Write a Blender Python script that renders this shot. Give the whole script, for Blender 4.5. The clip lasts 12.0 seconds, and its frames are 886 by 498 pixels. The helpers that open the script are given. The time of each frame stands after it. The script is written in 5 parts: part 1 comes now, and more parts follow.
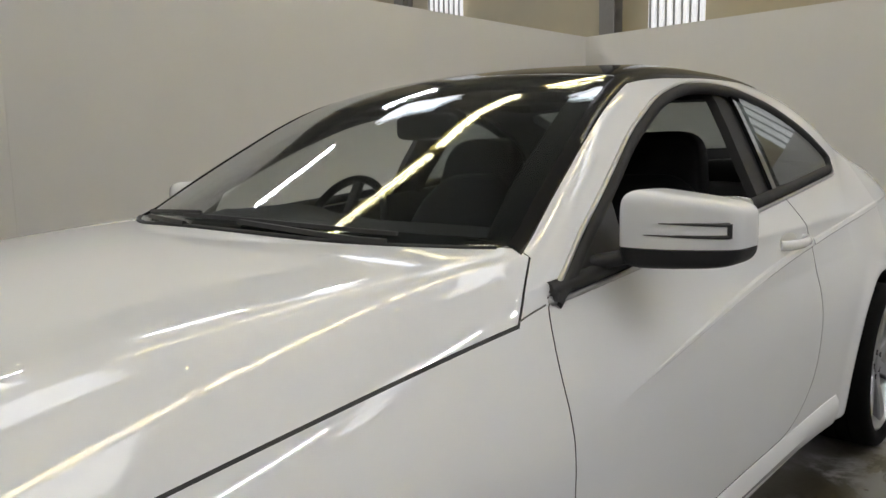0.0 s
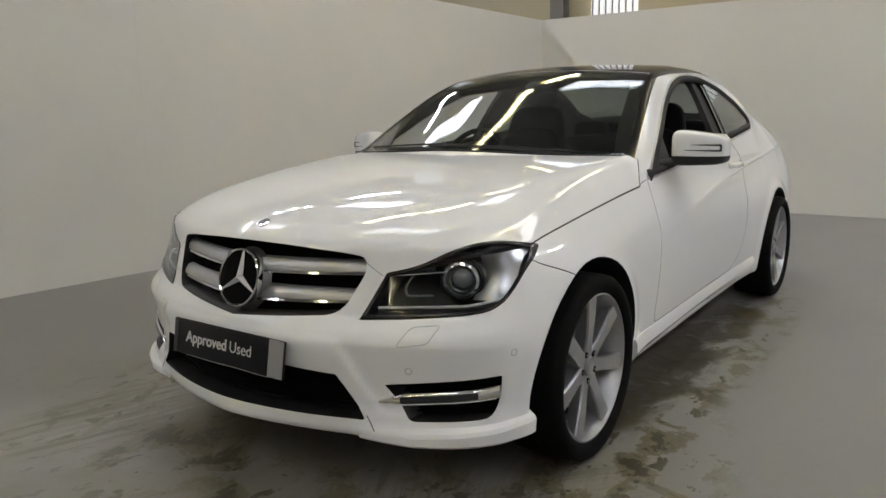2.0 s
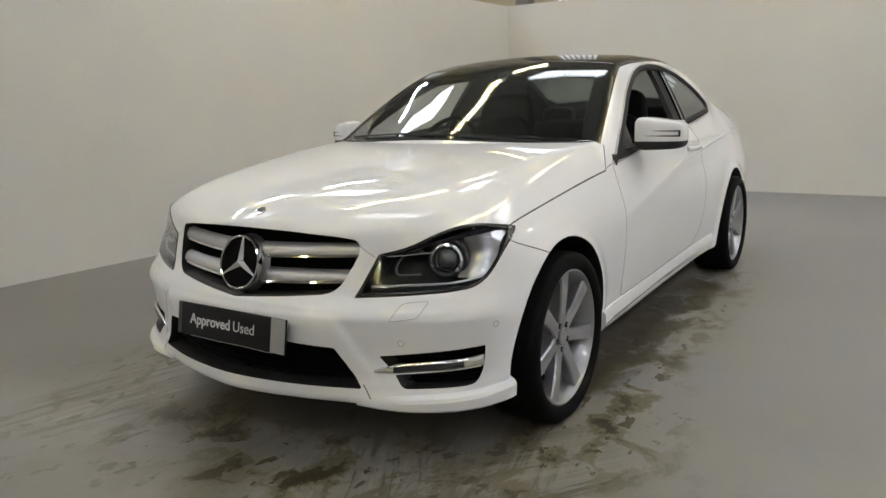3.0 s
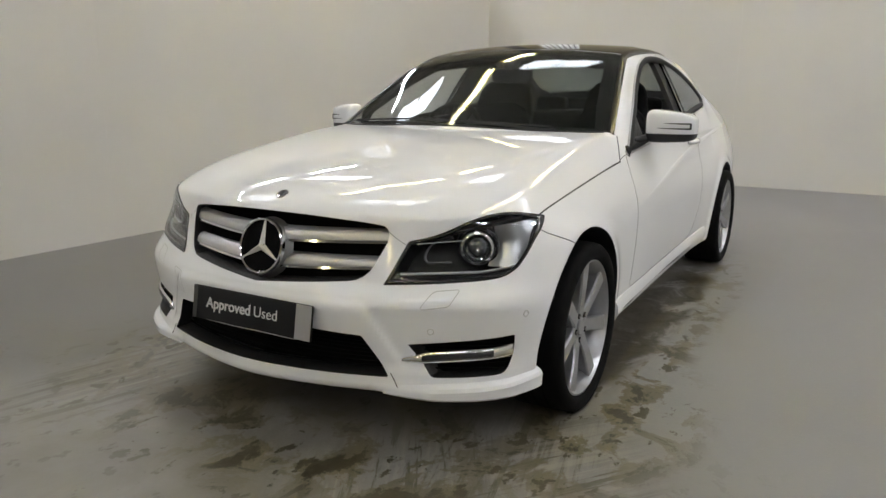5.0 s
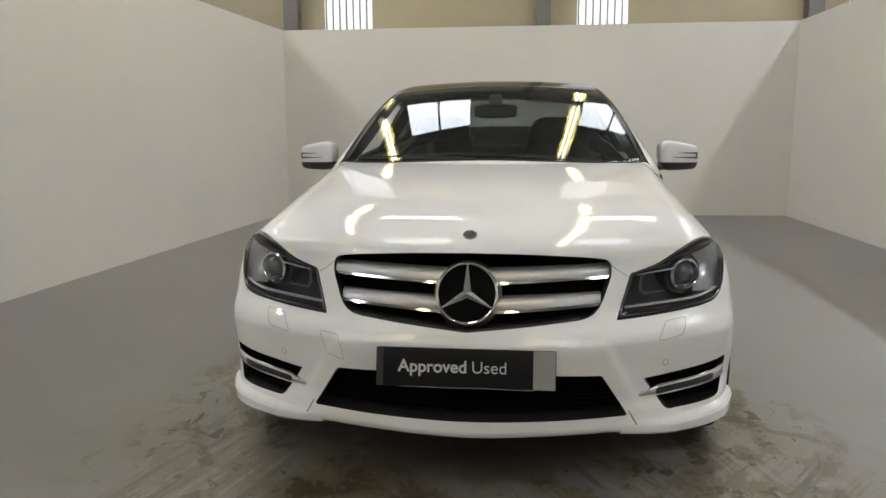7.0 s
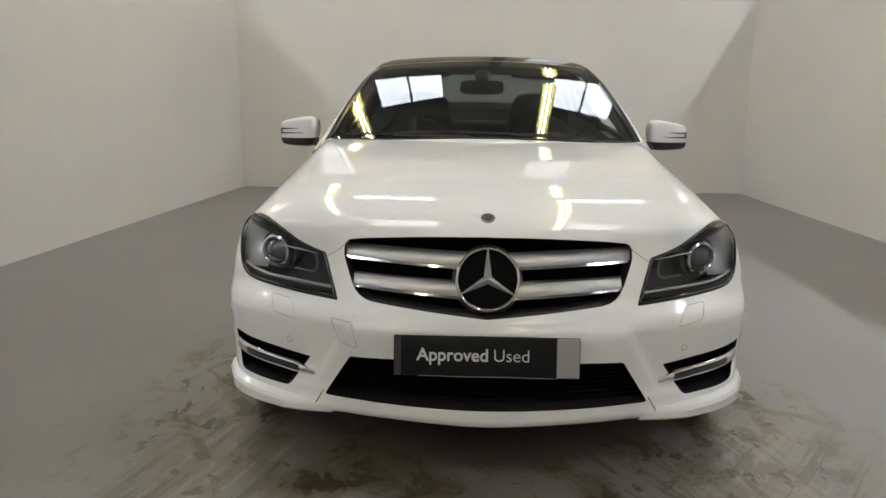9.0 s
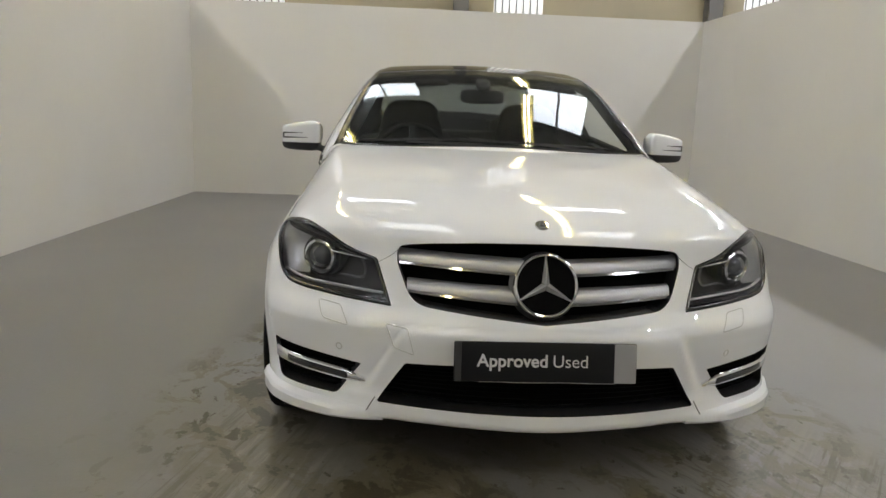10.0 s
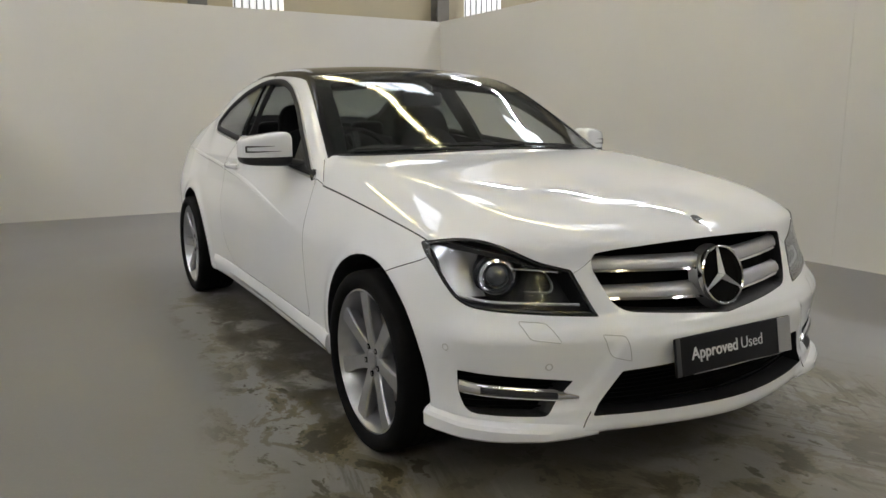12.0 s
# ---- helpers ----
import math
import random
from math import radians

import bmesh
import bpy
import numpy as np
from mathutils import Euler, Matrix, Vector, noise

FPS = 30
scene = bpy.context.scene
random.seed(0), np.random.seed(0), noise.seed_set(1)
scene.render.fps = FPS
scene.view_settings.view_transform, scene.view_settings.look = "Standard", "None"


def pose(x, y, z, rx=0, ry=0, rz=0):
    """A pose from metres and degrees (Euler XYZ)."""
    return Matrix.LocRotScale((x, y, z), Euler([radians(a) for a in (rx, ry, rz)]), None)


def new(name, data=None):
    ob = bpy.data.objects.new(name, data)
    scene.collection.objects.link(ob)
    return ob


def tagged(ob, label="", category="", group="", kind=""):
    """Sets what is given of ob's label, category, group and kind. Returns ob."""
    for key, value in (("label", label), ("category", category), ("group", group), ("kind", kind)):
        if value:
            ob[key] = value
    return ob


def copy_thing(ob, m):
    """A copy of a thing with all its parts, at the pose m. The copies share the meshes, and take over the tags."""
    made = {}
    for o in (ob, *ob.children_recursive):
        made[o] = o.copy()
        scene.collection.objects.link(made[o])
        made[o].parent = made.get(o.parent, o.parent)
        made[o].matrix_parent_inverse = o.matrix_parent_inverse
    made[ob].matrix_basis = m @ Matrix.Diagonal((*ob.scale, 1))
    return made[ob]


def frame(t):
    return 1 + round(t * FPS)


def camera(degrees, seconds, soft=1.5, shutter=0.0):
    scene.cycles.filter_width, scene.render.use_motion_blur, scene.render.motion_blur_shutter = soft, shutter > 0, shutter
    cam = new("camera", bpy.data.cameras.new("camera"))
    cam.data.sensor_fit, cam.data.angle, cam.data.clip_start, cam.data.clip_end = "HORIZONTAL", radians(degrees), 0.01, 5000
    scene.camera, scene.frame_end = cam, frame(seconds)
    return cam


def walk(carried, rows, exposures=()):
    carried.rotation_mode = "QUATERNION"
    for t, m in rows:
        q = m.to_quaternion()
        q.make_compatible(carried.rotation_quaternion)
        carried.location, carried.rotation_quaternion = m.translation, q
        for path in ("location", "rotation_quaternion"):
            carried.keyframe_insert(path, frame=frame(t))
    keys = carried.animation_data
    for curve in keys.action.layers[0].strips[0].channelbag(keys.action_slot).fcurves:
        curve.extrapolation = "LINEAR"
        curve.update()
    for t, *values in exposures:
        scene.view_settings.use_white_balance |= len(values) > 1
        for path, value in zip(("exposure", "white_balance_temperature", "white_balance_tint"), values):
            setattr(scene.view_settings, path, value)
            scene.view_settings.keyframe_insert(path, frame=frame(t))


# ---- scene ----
# ---------------------------------------------------------------- camera
cam = camera(62.04, 12.0, soft=1.5)
ROWS = [
    (0.0, 1.498, 0.396, 1.143, 42.65, -7.27, 1.19),
    (0.5, 1.654, -0.139, 1.150, 41.03, -9.53, 1.54),
    (1.0, 1.765, -0.620, 1.146, 39.65, -9.50, 1.63),
    (1.5, 1.808, -1.049, 1.147, 38.08, -10.00, 1.79),
    (2.0, 1.828, -1.411, 1.131, 35.57, -9.99, 0.87),
    (2.5, 1.868, -1.586, 1.157, 33.47, -11.23, 1.47),
    (3.0, 1.902, -1.609, 1.164, 32.96, -11.29, 1.66),
    (5.0, 1.698, -1.701, 1.168, 30.14, -12.44, -0.22),
    (5.5, 1.315, -1.881, 1.169, 25.09, -12.51, 0.47),
    (6.0, 0.861, -1.978, 1.141, 19.88, -11.64, 2.06),
    (6.5, 0.455, -2.067, 1.143, 13.11, -9.73, 1.84),
    (7.0, 0.170, -2.068, 1.136, 6.46, -9.32, 0.24),
    (9.0, -0.056, -1.995, 1.150, 2.14, -11.33, -0.61),
    (9.5, -0.114, -1.991, 1.142, 1.98, -11.48, -2.23),
    (10.0, -0.431, -1.994, 1.131, -3.29, -10.44, -2.18),
    (10.5, -0.841, -1.926, 1.151, -9.80, -9.71, -0.64),
    (11.0, -1.202, -1.768, 1.161, -16.81, -10.22, -0.91),
    (11.5, -1.605, -1.604, 1.153, -25.36, -9.91, -1.42),
    (12.0, -1.858, -1.438, 1.137, -30.31, -10.23, 0.10),
]
walk(cam, [(t, pose(x, y, z, 90 + pitch, roll, yaw)) for t, x, y, z, yaw, pitch, roll in ROWS],
     exposures=[(0.0, -0.42), (0.5, -0.57), (1.0, -0.56), (1.5, -0.40), (2.0, -0.24), (3.0, -0.05), (6.0, -0.01), (7.0, -0.04), (9.5, -0.03), (11.0, -0.08), (12.0, -0.14)])

# ---------------------------------------------------------------- light
world = bpy.data.worlds.new("world")
scene.world = world
world.use_nodes = True
sky = world.node_tree.nodes.new("ShaderNodeTexSky")
sky.sky_type, sky.sun_disc = "NISHITA", False
sky.sun_elevation, sky.sun_rotation = radians(40), radians(120)
world.node_tree.links.new(sky.outputs[0], world.node_tree.nodes["Background"].inputs[0])
world.node_tree.nodes["Background"].inputs[1].default_value = 0.08

# ---------------------------------------------------------------- materials
def material(name, colour, rough=0.5, metal=0.0, spots=(), bump=0.0, bump_scale=200.0, coat=0.0, coat_rough=0.03, rough_var=0.0, rough_scale=3.0, spec=0.5):
    """A principled material; spots are (scale, detail, colour, from, to) layers of noise over the base colour."""
    m = bpy.data.materials.new(name)
    m.use_nodes = True
    nt = m.node_tree
    b = nt.nodes["Principled BSDF"]
    b.inputs["Roughness"].default_value, b.inputs["Metallic"].default_value = rough, metal
    b.inputs["Coat Weight"].default_value, b.inputs["Coat Roughness"].default_value = coat, coat_rough
    b.inputs["Specular IOR Level"].default_value = spec
    b.inputs["Base Color"].default_value = (*colour, 1)
    tc = nt.nodes.new("ShaderNodeTexCoord")
    last = None
    for scale, detail, col, lo, hi in spots:
        n = nt.nodes.new("ShaderNodeTexNoise")
        n.inputs["Scale"].default_value, n.inputs["Detail"].default_value = scale, detail
        nt.links.new(tc.outputs["Object"], n.inputs["Vector"])
        r = nt.nodes.new("ShaderNodeMapRange")
        r.inputs["From Min"].default_value, r.inputs["From Max"].default_value = lo, hi
        nt.links.new(n.outputs["Fac"], r.inputs["Value"])
        mx = nt.nodes.new("ShaderNodeMix")
        mx.data_type = "RGBA"
        nt.links.new(r.outputs[0], mx.inputs["Factor"])
        mx.inputs[6].default_value = (*colour, 1)
        if last:
            nt.links.new(last, mx.inputs[6])
        mx.inputs[7].default_value = (*col, 1)
        last = mx.outputs[2]
    if last:
        nt.links.new(last, b.inputs["Base Color"])
    if rough_var:
        n = nt.nodes.new("ShaderNodeTexNoise")
        n.inputs["Scale"].default_value, n.inputs["Detail"].default_value = rough_scale, 6
        nt.links.new(tc.outputs["Object"], n.inputs["Vector"])
        r = nt.nodes.new("ShaderNodeMapRange")
        r.inputs["To Min"].default_value, r.inputs["To Max"].default_value = rough - rough_var, rough + rough_var
        nt.links.new(n.outputs["Fac"], r.inputs["Value"])
        nt.links.new(r.outputs[0], b.inputs["Roughness"])
    if bump:
        n = nt.nodes.new("ShaderNodeTexNoise")
        n.inputs["Scale"].default_value, n.inputs["Detail"].default_value = bump_scale, 4
        nt.links.new(tc.outputs["Object"], n.inputs["Vector"])
        bp = nt.nodes.new("ShaderNodeBump")
        bp.inputs["Strength"].default_value, bp.inputs["Distance"].default_value = bump, 0.01
        nt.links.new(n.outputs["Fac"], bp.inputs["Height"])
        nt.links.new(bp.outputs[0], b.inputs["Normal"])
    b.inputs["Coat IOR"].default_value = 1.52
    return m


def glow(name, colour, strength):
    m = bpy.data.materials.new(name)
    m.use_nodes = True
    b = m.node_tree.nodes["Principled BSDF"]
    b.inputs["Base Color"].default_value = (0.8, 0.8, 0.8, 1)
    b.inputs["Emission Color"].default_value, b.inputs["Emission Strength"].default_value = (*colour, 1), strength
    return m


def glass(name, tint, mirror=0.04):
    """A thin tinted pane: mostly clear, with a plain gloss over it."""
    m = bpy.data.materials.new(name)
    m.use_nodes = True
    nt = m.node_tree
    nt.nodes.remove(nt.nodes["Principled BSDF"])
    tr, gl, mx, fr, pw, ad = (nt.nodes.new("ShaderNode" + s) for s in ("BsdfTransparent", "BsdfGlossy", "MixShader", "LayerWeight", "Math", "Math"))
    tr.inputs[0].default_value = (*tint, 1)
    gl.inputs["Roughness"].default_value = 0.01
    gl.inputs["Color"].default_value = (0.95, 0.97, 1.0, 1)
    fr.inputs["Blend"].default_value = 0.5
    pw.operation, pw.inputs[1].default_value = "POWER", 5.0
    ad.operation, ad.inputs[1].default_value, ad.inputs[2].default_value = "MULTIPLY_ADD", 0.96, mirror
    nt.links.new(fr.outputs["Facing"], pw.inputs[0])
    nt.links.new(pw.outputs[0], ad.inputs[0])
    nt.links.new(ad.outputs[0], mx.inputs[0])
    nt.links.new(tr.outputs[0], mx.inputs[1])
    nt.links.new(gl.outputs[0], mx.inputs[2])
    nt.links.new(mx.outputs[0], nt.nodes["Material Output"].inputs[0])
    return m


PAINT = material("white_paint", (0.845, 0.855, 0.865), 0.6, coat=1.0, coat_rough=0.008, spec=0.0, spots=((1.5, 3, (0.82, 0.83, 0.84), 0.4, 0.7),))
BLACK_GLOSS = material("black_gloss", (0.006, 0.006, 0.007), 0.08, coat=0.6)
ROOF_BLACK = material("black_roof_glass", (0.004, 0.004, 0.005), 0.04, spec=0.22)
MOULDING = material("black_moulding", (0.008, 0.008, 0.009), 0.22, spec=0.35)
BLACK_PLASTIC = material("black_plastic", (0.012, 0.012, 0.013), 0.5, bump=0.15, bump_scale=600)
RUBBER = material("rubber", (0.014, 0.014, 0.015), 0.75, bump=0.1, bump_scale=300, spots=((8, 4, (0.03, 0.029, 0.027), 0.5, 0.75),))
TYRE = material("tyre_rubber", (0.005, 0.005, 0.005), 0.8, spec=0.1, bump=0.1, bump_scale=260, spots=((6, 4, (0.011, 0.0105, 0.010), 0.5, 0.8),))
CHROME = material("chrome", (0.86, 0.86, 0.87), 0.08, 1.0)
SATIN = material("satin_silver", (0.52, 0.52, 0.525), 0.48, 1.0)
ALLOY = material("alloy_silver", (0.42, 0.425, 0.435), 0.34, 0.7, coat=0.5, spots=((30, 3, (0.38, 0.385, 0.39), 0.4, 0.7),))
STEEL = material("brake_steel", (0.30, 0.29, 0.28), 0.4, 1.0)
DARK = material("dark_void", (0.004, 0.004, 0.004), 0.9, spec=0.1)
LEATHER = material("black_leather", (0.006, 0.006, 0.0065), 0.6, spec=0.2, bump=0.25, bump_scale=250)
FABRIC = material("dark_trim", (0.02, 0.02, 0.021), 0.8, bump=0.2, bump_scale=500)
HEADLINER = material("headliner", (0.25, 0.24, 0.22), 0.9)
WINDSCREEN = glass("windscreen_glass", (0.88, 0.91, 0.90), 0.03)
TINTED = glass("tinted_glass", (0.66, 0.69, 0.68), 0.03)
LENS = glass("clear_lens", (0.96, 0.97, 0.98), 0.014)
AMBER = material("amber", (0.5, 0.13, 0.02), 0.2)
REFLECTOR = material("reflector", (0.85, 0.85, 0.86), 0.15, 1.0)
LAMP_DARK = material("lamp_bezel", (0.018, 0.018, 0.02), 0.42, spec=0.3, coat=0.05)

# ---------------------------------------------------------------- mesh helpers
def shade(me, angle=35):
    for p in me.polygons:
        p.use_smooth = True
    me.set_sharp_from_angle(angle=radians(angle))
    return me


def part(name, bm, mat, parent=None, label="", m=None, angle=35):
    """Links a bmesh (or a mesh) as one object, under parent if given."""
    if isinstance(bm, bmesh.types.BMesh):
        me = bpy.data.meshes.new(name)
        bmesh.ops.recalc_face_normals(bm, faces=bm.faces)
        bm.to_mesh(me)
        bm.free()
        shade(me, angle)
    else:
        me = bm
    if mat:
        me.materials.clear()
        me.materials.append(mat)
    ob = new(name, me)
    if m is not None:
        ob.matrix_basis = m
    if parent:
        ob.parent = parent
    if label:
        ob["label"] = label
    return ob


def thing(name, m, label, category, group="", kind=""):
    ob = new(name)
    ob.empty_display_size = 0.1
    ob.matrix_basis = m
    return tagged(ob, label, category, group, kind)


def box(bm, lo, hi, bevel=0.0, seg=2):
    c = [(a + b) / 2 for a, b in zip(lo, hi)]
    s = [abs(b - a) for a, b in zip(lo, hi)]
    r = bmesh.ops.create_cube(bm, size=1.0, matrix=Matrix.Translation(c) @ Matrix.Diagonal((*s, 1)))
    if bevel:
        es = list({e for v in r["verts"] for e in v.link_edges})
        bmesh.ops.bevel(bm, geom=es, offset=bevel, segments=seg, affect="EDGES", profile=0.5)
    return bm


def boxed(lo, hi, bevel=0.0, seg=2):
    return box(bmesh.new(), lo, hi, bevel, seg)


def lathe(profile, n=48, axis="x", closed=True):
    """A turned shape from (radius, along) pairs round an axis through the origin."""
    bm = bmesh.new()
    rings = []
    for i in range(n):
        a = 2 * math.pi * i / n
        c, s = math.cos(a), math.sin(a)
        rings.append([bm.verts.new({"x": (h, r * c, r * s), "y": (r * c, h, r * s), "z": (r * c, r * s, h)}[axis]) for r, h in profile])
    m = len(profile)
    for i in range(n):
        for j in range(m if closed else m - 1):
            q = (rings[i][j], rings[(i + 1) % n][j], rings[(i + 1) % n][(j + 1) % m], rings[i][(j + 1) % m])
            bm.faces.new(q)
    return bm


def sweep(points, section, closed=False, up=Vector((0, 0, 1)), bm=None, scale=None):
    """Sweeps a closed section of (side, up) pairs along points."""
    bm = bm or bmesh.new()
    pts = [Vector(p) for p in points]
    n, rings = len(pts), []
    for i, p in enumerate(pts):
        a = pts[(i - 1) % n] if closed or i else p
        b = pts[(i + 1) % n] if closed or i < n - 1 else p
        d = (b - a).normalized()
        side = d.cross(up)
        side = side.normalized() if side.length > 1e-4 else Vector((1, 0, 0))
        u = side.cross(d).normalized()
        k = scale[i] if scale else 1.0
        rings.append([bm.verts.new(p + side * (s * k) + u * (h * k)) for s, h in section])
    m = len(section)
    for i in range(n if closed else n - 1):
        for j in range(m):
            bm.faces.new((rings[i][j], rings[i][(j + 1) % m], rings[(i + 1) % n][(j + 1) % m], rings[(i + 1) % n][j]))
    if not closed:
        bm.faces.new(rings[0])
        bm.faces.new(rings[-1])
    return bm


def ring_section(r, n=8, k=1.0):
    return [(r * math.cos(2 * math.pi * i / n), k * r * math.sin(2 * math.pi * i / n)) for i in range(n)]


def round_poly(pts, r, n=5):
    """Rounds the corners of a closed 2D polygon; r is one radius or one for each corner."""
    out = []
    m = len(pts)
    for i, p in enumerate(pts):
        rad = r[i] if isinstance(r, (list, tuple)) else r
        p, a, b = Vector(p), Vector(pts[i - 1]), Vector(pts[(i + 1) % m])
        da, db = (a - p), (b - p)
        t = min(rad, da.length * 0.48, db.length * 0.48)
        if t < 1e-5:
            out.append(tuple(p))
            continue
        s, e = p + da.normalized() * t, p + db.normalized() * t
        for j in range(n + 1):
            k = j / n
            out.append(tuple(s * (1 - k) ** 2 + p * 2 * k * (1 - k) + e * k * k))
    return out


def grow(pts, d):
    """Offsets a closed 2D polygon outwards by d, a number or a function of the point."""
    area = sum(pts[i - 1][0] * pts[i][1] - pts[i][0] * pts[i - 1][1] for i in range(len(pts)))
    sgn = 1 if area > 0 else -1
    out = []
    for i, p in enumerate(pts):
        a, b = Vector(pts[i - 1]), Vector(pts[(i + 1) % len(pts)])
        t = (b - a).normalized()
        k = sgn * (d(*p) if callable(d) else d)
        out.append((p[0] + k * t.y, p[1] - k * t.x))
    return out


def curve_at(v, xs, ys):
    """Smooth monotone interpolation of ys over xs."""
    xs, ys = np.asarray(xs, float), np.asarray(ys, float)
    h = np.diff(xs)
    d = np.diff(ys) / h
    m = np.zeros_like(xs)
    m[0], m[-1] = d[0], d[-1]
    ok = d[:-1] * d[1:] > 0
    w1, w2 = 2 * h[1:] + h[:-1], h[1:] + 2 * h[:-1]
    with np.errstate(divide="ignore", invalid="ignore"):
        m[1:-1] = np.where(ok, (w1 + w2) / (w1 / d[:-1] + w2 / d[1:]), 0)
    v = np.clip(np.asarray(v, float), xs[0], xs[-1])
    i = np.clip(np.searchsorted(xs, v) - 1, 0, len(xs) - 2)
    t = (v - xs[i]) / h[i]
    return ys[i] * (1 + 2 * t) * (1 - t) ** 2 + m[i] * h[i] * t * (1 - t) ** 2 + ys[i + 1] * t * t * (3 - 2 * t) + m[i + 1] * h[i] * t * t * (t - 1)


def eased(xs, ys, near, far, step=0.002):
    """A curve through the knots with its bends evened out over a width that grows from near to far along it; returns a function."""
    v = np.arange(xs[0] - 0.4, xs[-1] + 0.4, step)
    d0, d1 = (ys[1] - ys[0]) / (xs[1] - xs[0]), (ys[-1] - ys[-2]) / (xs[-1] - xs[-2])
    w = curve_at(v, xs, ys) + np.minimum(v - xs[0], 0) * d0 + np.maximum(v - xs[-1], 0) * d1
    t = np.clip((v - xs[0]) / 0.45, 0, 1)
    width = near + (far - near) * t * t * (3 - 2 * t)
    out = np.empty_like(v)
    for i in range(len(v)):
        n = int(3 * width[i] / step) + 1
        lo, hi = max(0, i - n), min(len(v), i + n + 1)
        k = np.exp(-0.5 * ((v[lo:hi] - v[i]) / width[i]) ** 2)
        out[i] = (k * w[lo:hi]).sum() / k.sum()
    return lambda p: np.interp(p, v, out)


def smax(a, b, k):
    return np.maximum(a, b) + np.maximum(k - np.abs(a - b), 0) ** 2 / (4 * k)


def smin(a, b, k):
    return -smax(-a, -b, k)


def prism(outline, axis, lo, hi, both=False):
    """A closed prism over a 2D outline; lo and hi are numbers or functions of the outline's point. Outlines are (x, y) for z, (y, z) for x, (x, z) for y."""
    bm = bmesh.new()
    for sgn in ((1, -1) if both else (1,)):
        rings = []
        for end in (lo, hi):
            ring = []
            for p, q in outline:
                e = end(p, q) if callable(end) else end
                v = {"z": (p, q, e), "x": (e, p, q), "y": (p, e, q)}[axis]
                ring.append(bm.verts.new((v[0] * sgn, v[1], v[2])))
            rings.append(ring)
        n = len(outline)
        faces = [bm.faces.new((rings[0][i], rings[0][(i + 1) % n], rings[1][(i + 1) % n], rings[1][i])) for i in range(n)]
        faces += [bm.faces.new(rings[0]), bm.faces.new(rings[1])]
        bmesh.ops.triangulate(bm, faces=faces[-2:])
    bmesh.ops.recalc_face_normals(bm, faces=bm.faces)
    me = bpy.data.meshes.new("cutter")
    bm.to_mesh(me)
    bm.free()
    return me


def cut(me, other, how="DIFFERENCE"):
    """The boolean of two meshes, as a new mesh."""
    a, b = new("cut_a", me), new("cut_b", other)
    mod = a.modifiers.new("cut", "BOOLEAN")
    mod.operation, mod.solver, mod.object = how, "MANIFOLD", b
    deps = bpy.context.evaluated_depsgraph_get()
    deps.update()
    out = bpy.data.meshes.new_from_object(a.evaluated_get(deps))
    bpy.data.objects.remove(a)
    bpy.data.objects.remove(b)
    return out

# ---------------------------------------------------------------- the car's body as one smooth volume
def front_plan(ax):
    return -0.035 + 0.07 * (np.sqrt(ax * ax + 0.0016) - 0.04) + 0.36 * ax * ax


def front_lean(z):
    return curve_at(z, (0.10, 0.20, 0.25, 0.29, 0.33, 0.42, 0.50, 0.535, 0.58, 0.65, 0.70, 0.767, 0.80, 0.85, 0.90),
                    (0.06, 0.012, -0.006, -0.006, 0.004, -0.006, -0.016, 0.0, 0.042, 0.075, 0.095, 0.112, 0.145, 0.24, 0.42))


bonnet_centre = eased((0.0, 0.076, 0.144, 0.25, 0.45, 0.70, 1.0, 1.25, 1.6, 2.5, 3.6, 4.0, 4.3, 4.45, 4.6),
                    (0.66, 0.768, 0.820, 0.862, 0.902, 0.936, 0.966, 0.985, 1.0, 1.0, 1.07, 1.095, 1.085, 1.05, 0.98), 0.018, 0.13)


shoulder_x = eased((0.10, 0.33, 0.75, 1.40, 2.0, 3.0, 4.0, 4.6), (0.50, 0.565, 0.625, 0.712, 0.74, 0.74, 0.62, 0.55), 0.06, 0.15)


shut_z = eased((0.0, 0.46, 0.62, 0.88, 1.15, 1.46, 2.6, 3.25, 3.8, 4.5), (0.70, 0.768, 0.79, 0.82, 0.85, 0.882, 0.985, 1.03, 1.04, 0.98), 0.05, 0.15)


half_width = eased((0.0, 0.45, 0.8, 1.4, 2.4, 3.4, 4.1, 4.6), (0.85, 0.872, 0.885, 0.878, 0.882, 0.878, 0.832, 0.71), 0.05, 0.15)


crease_z = eased((1.0, 1.45, 1.8, 2.3, 2.7, 3.4, 4.0, 4.4), (0.61, 0.678, 0.735, 0.806, 0.845, 0.897, 0.925, 0.935), 0.10, 0.15)
side_tuck = eased((0.85, 1.3, 1.8, 2.6, 3.4, 4.2), (1.35, 0.95, 0.98, 1.08, 1.05, 0.90), 0.12, 0.15)
bonnet_drop = eased((0.1, 0.45, 1.3, 2.0), (0.026, 0.023, 0.019, 0.016), 0.08, 0.15)
tuck_span = eased((0.9, 1.35, 2.3, 2.8, 3.12, 3.4), (0.0, 0.0, 1.0, 1.0, 0.0, 0.0), 0.10, 0.12)
roof_line = eased((0.9, 1.09, 1.2, 1.6, 1.9, 2.06, 2.25, 2.5, 2.8, 3.1, 3.4, 3.8, 4.1, 4.4),
                  (0.79, 0.924, 0.987, 1.185, 1.322, 1.370, 1.400, 1.411, 1.405, 1.382, 1.328, 1.200, 1.075, 0.95), 0.03, 0.055)
screen_bow = eased((1.4, 1.8, 2.1, 2.6, 3.2, 4.0), (0.37, 0.23, 0.17, 0.10, -0.10, -0.35), 0.08, 0.15)
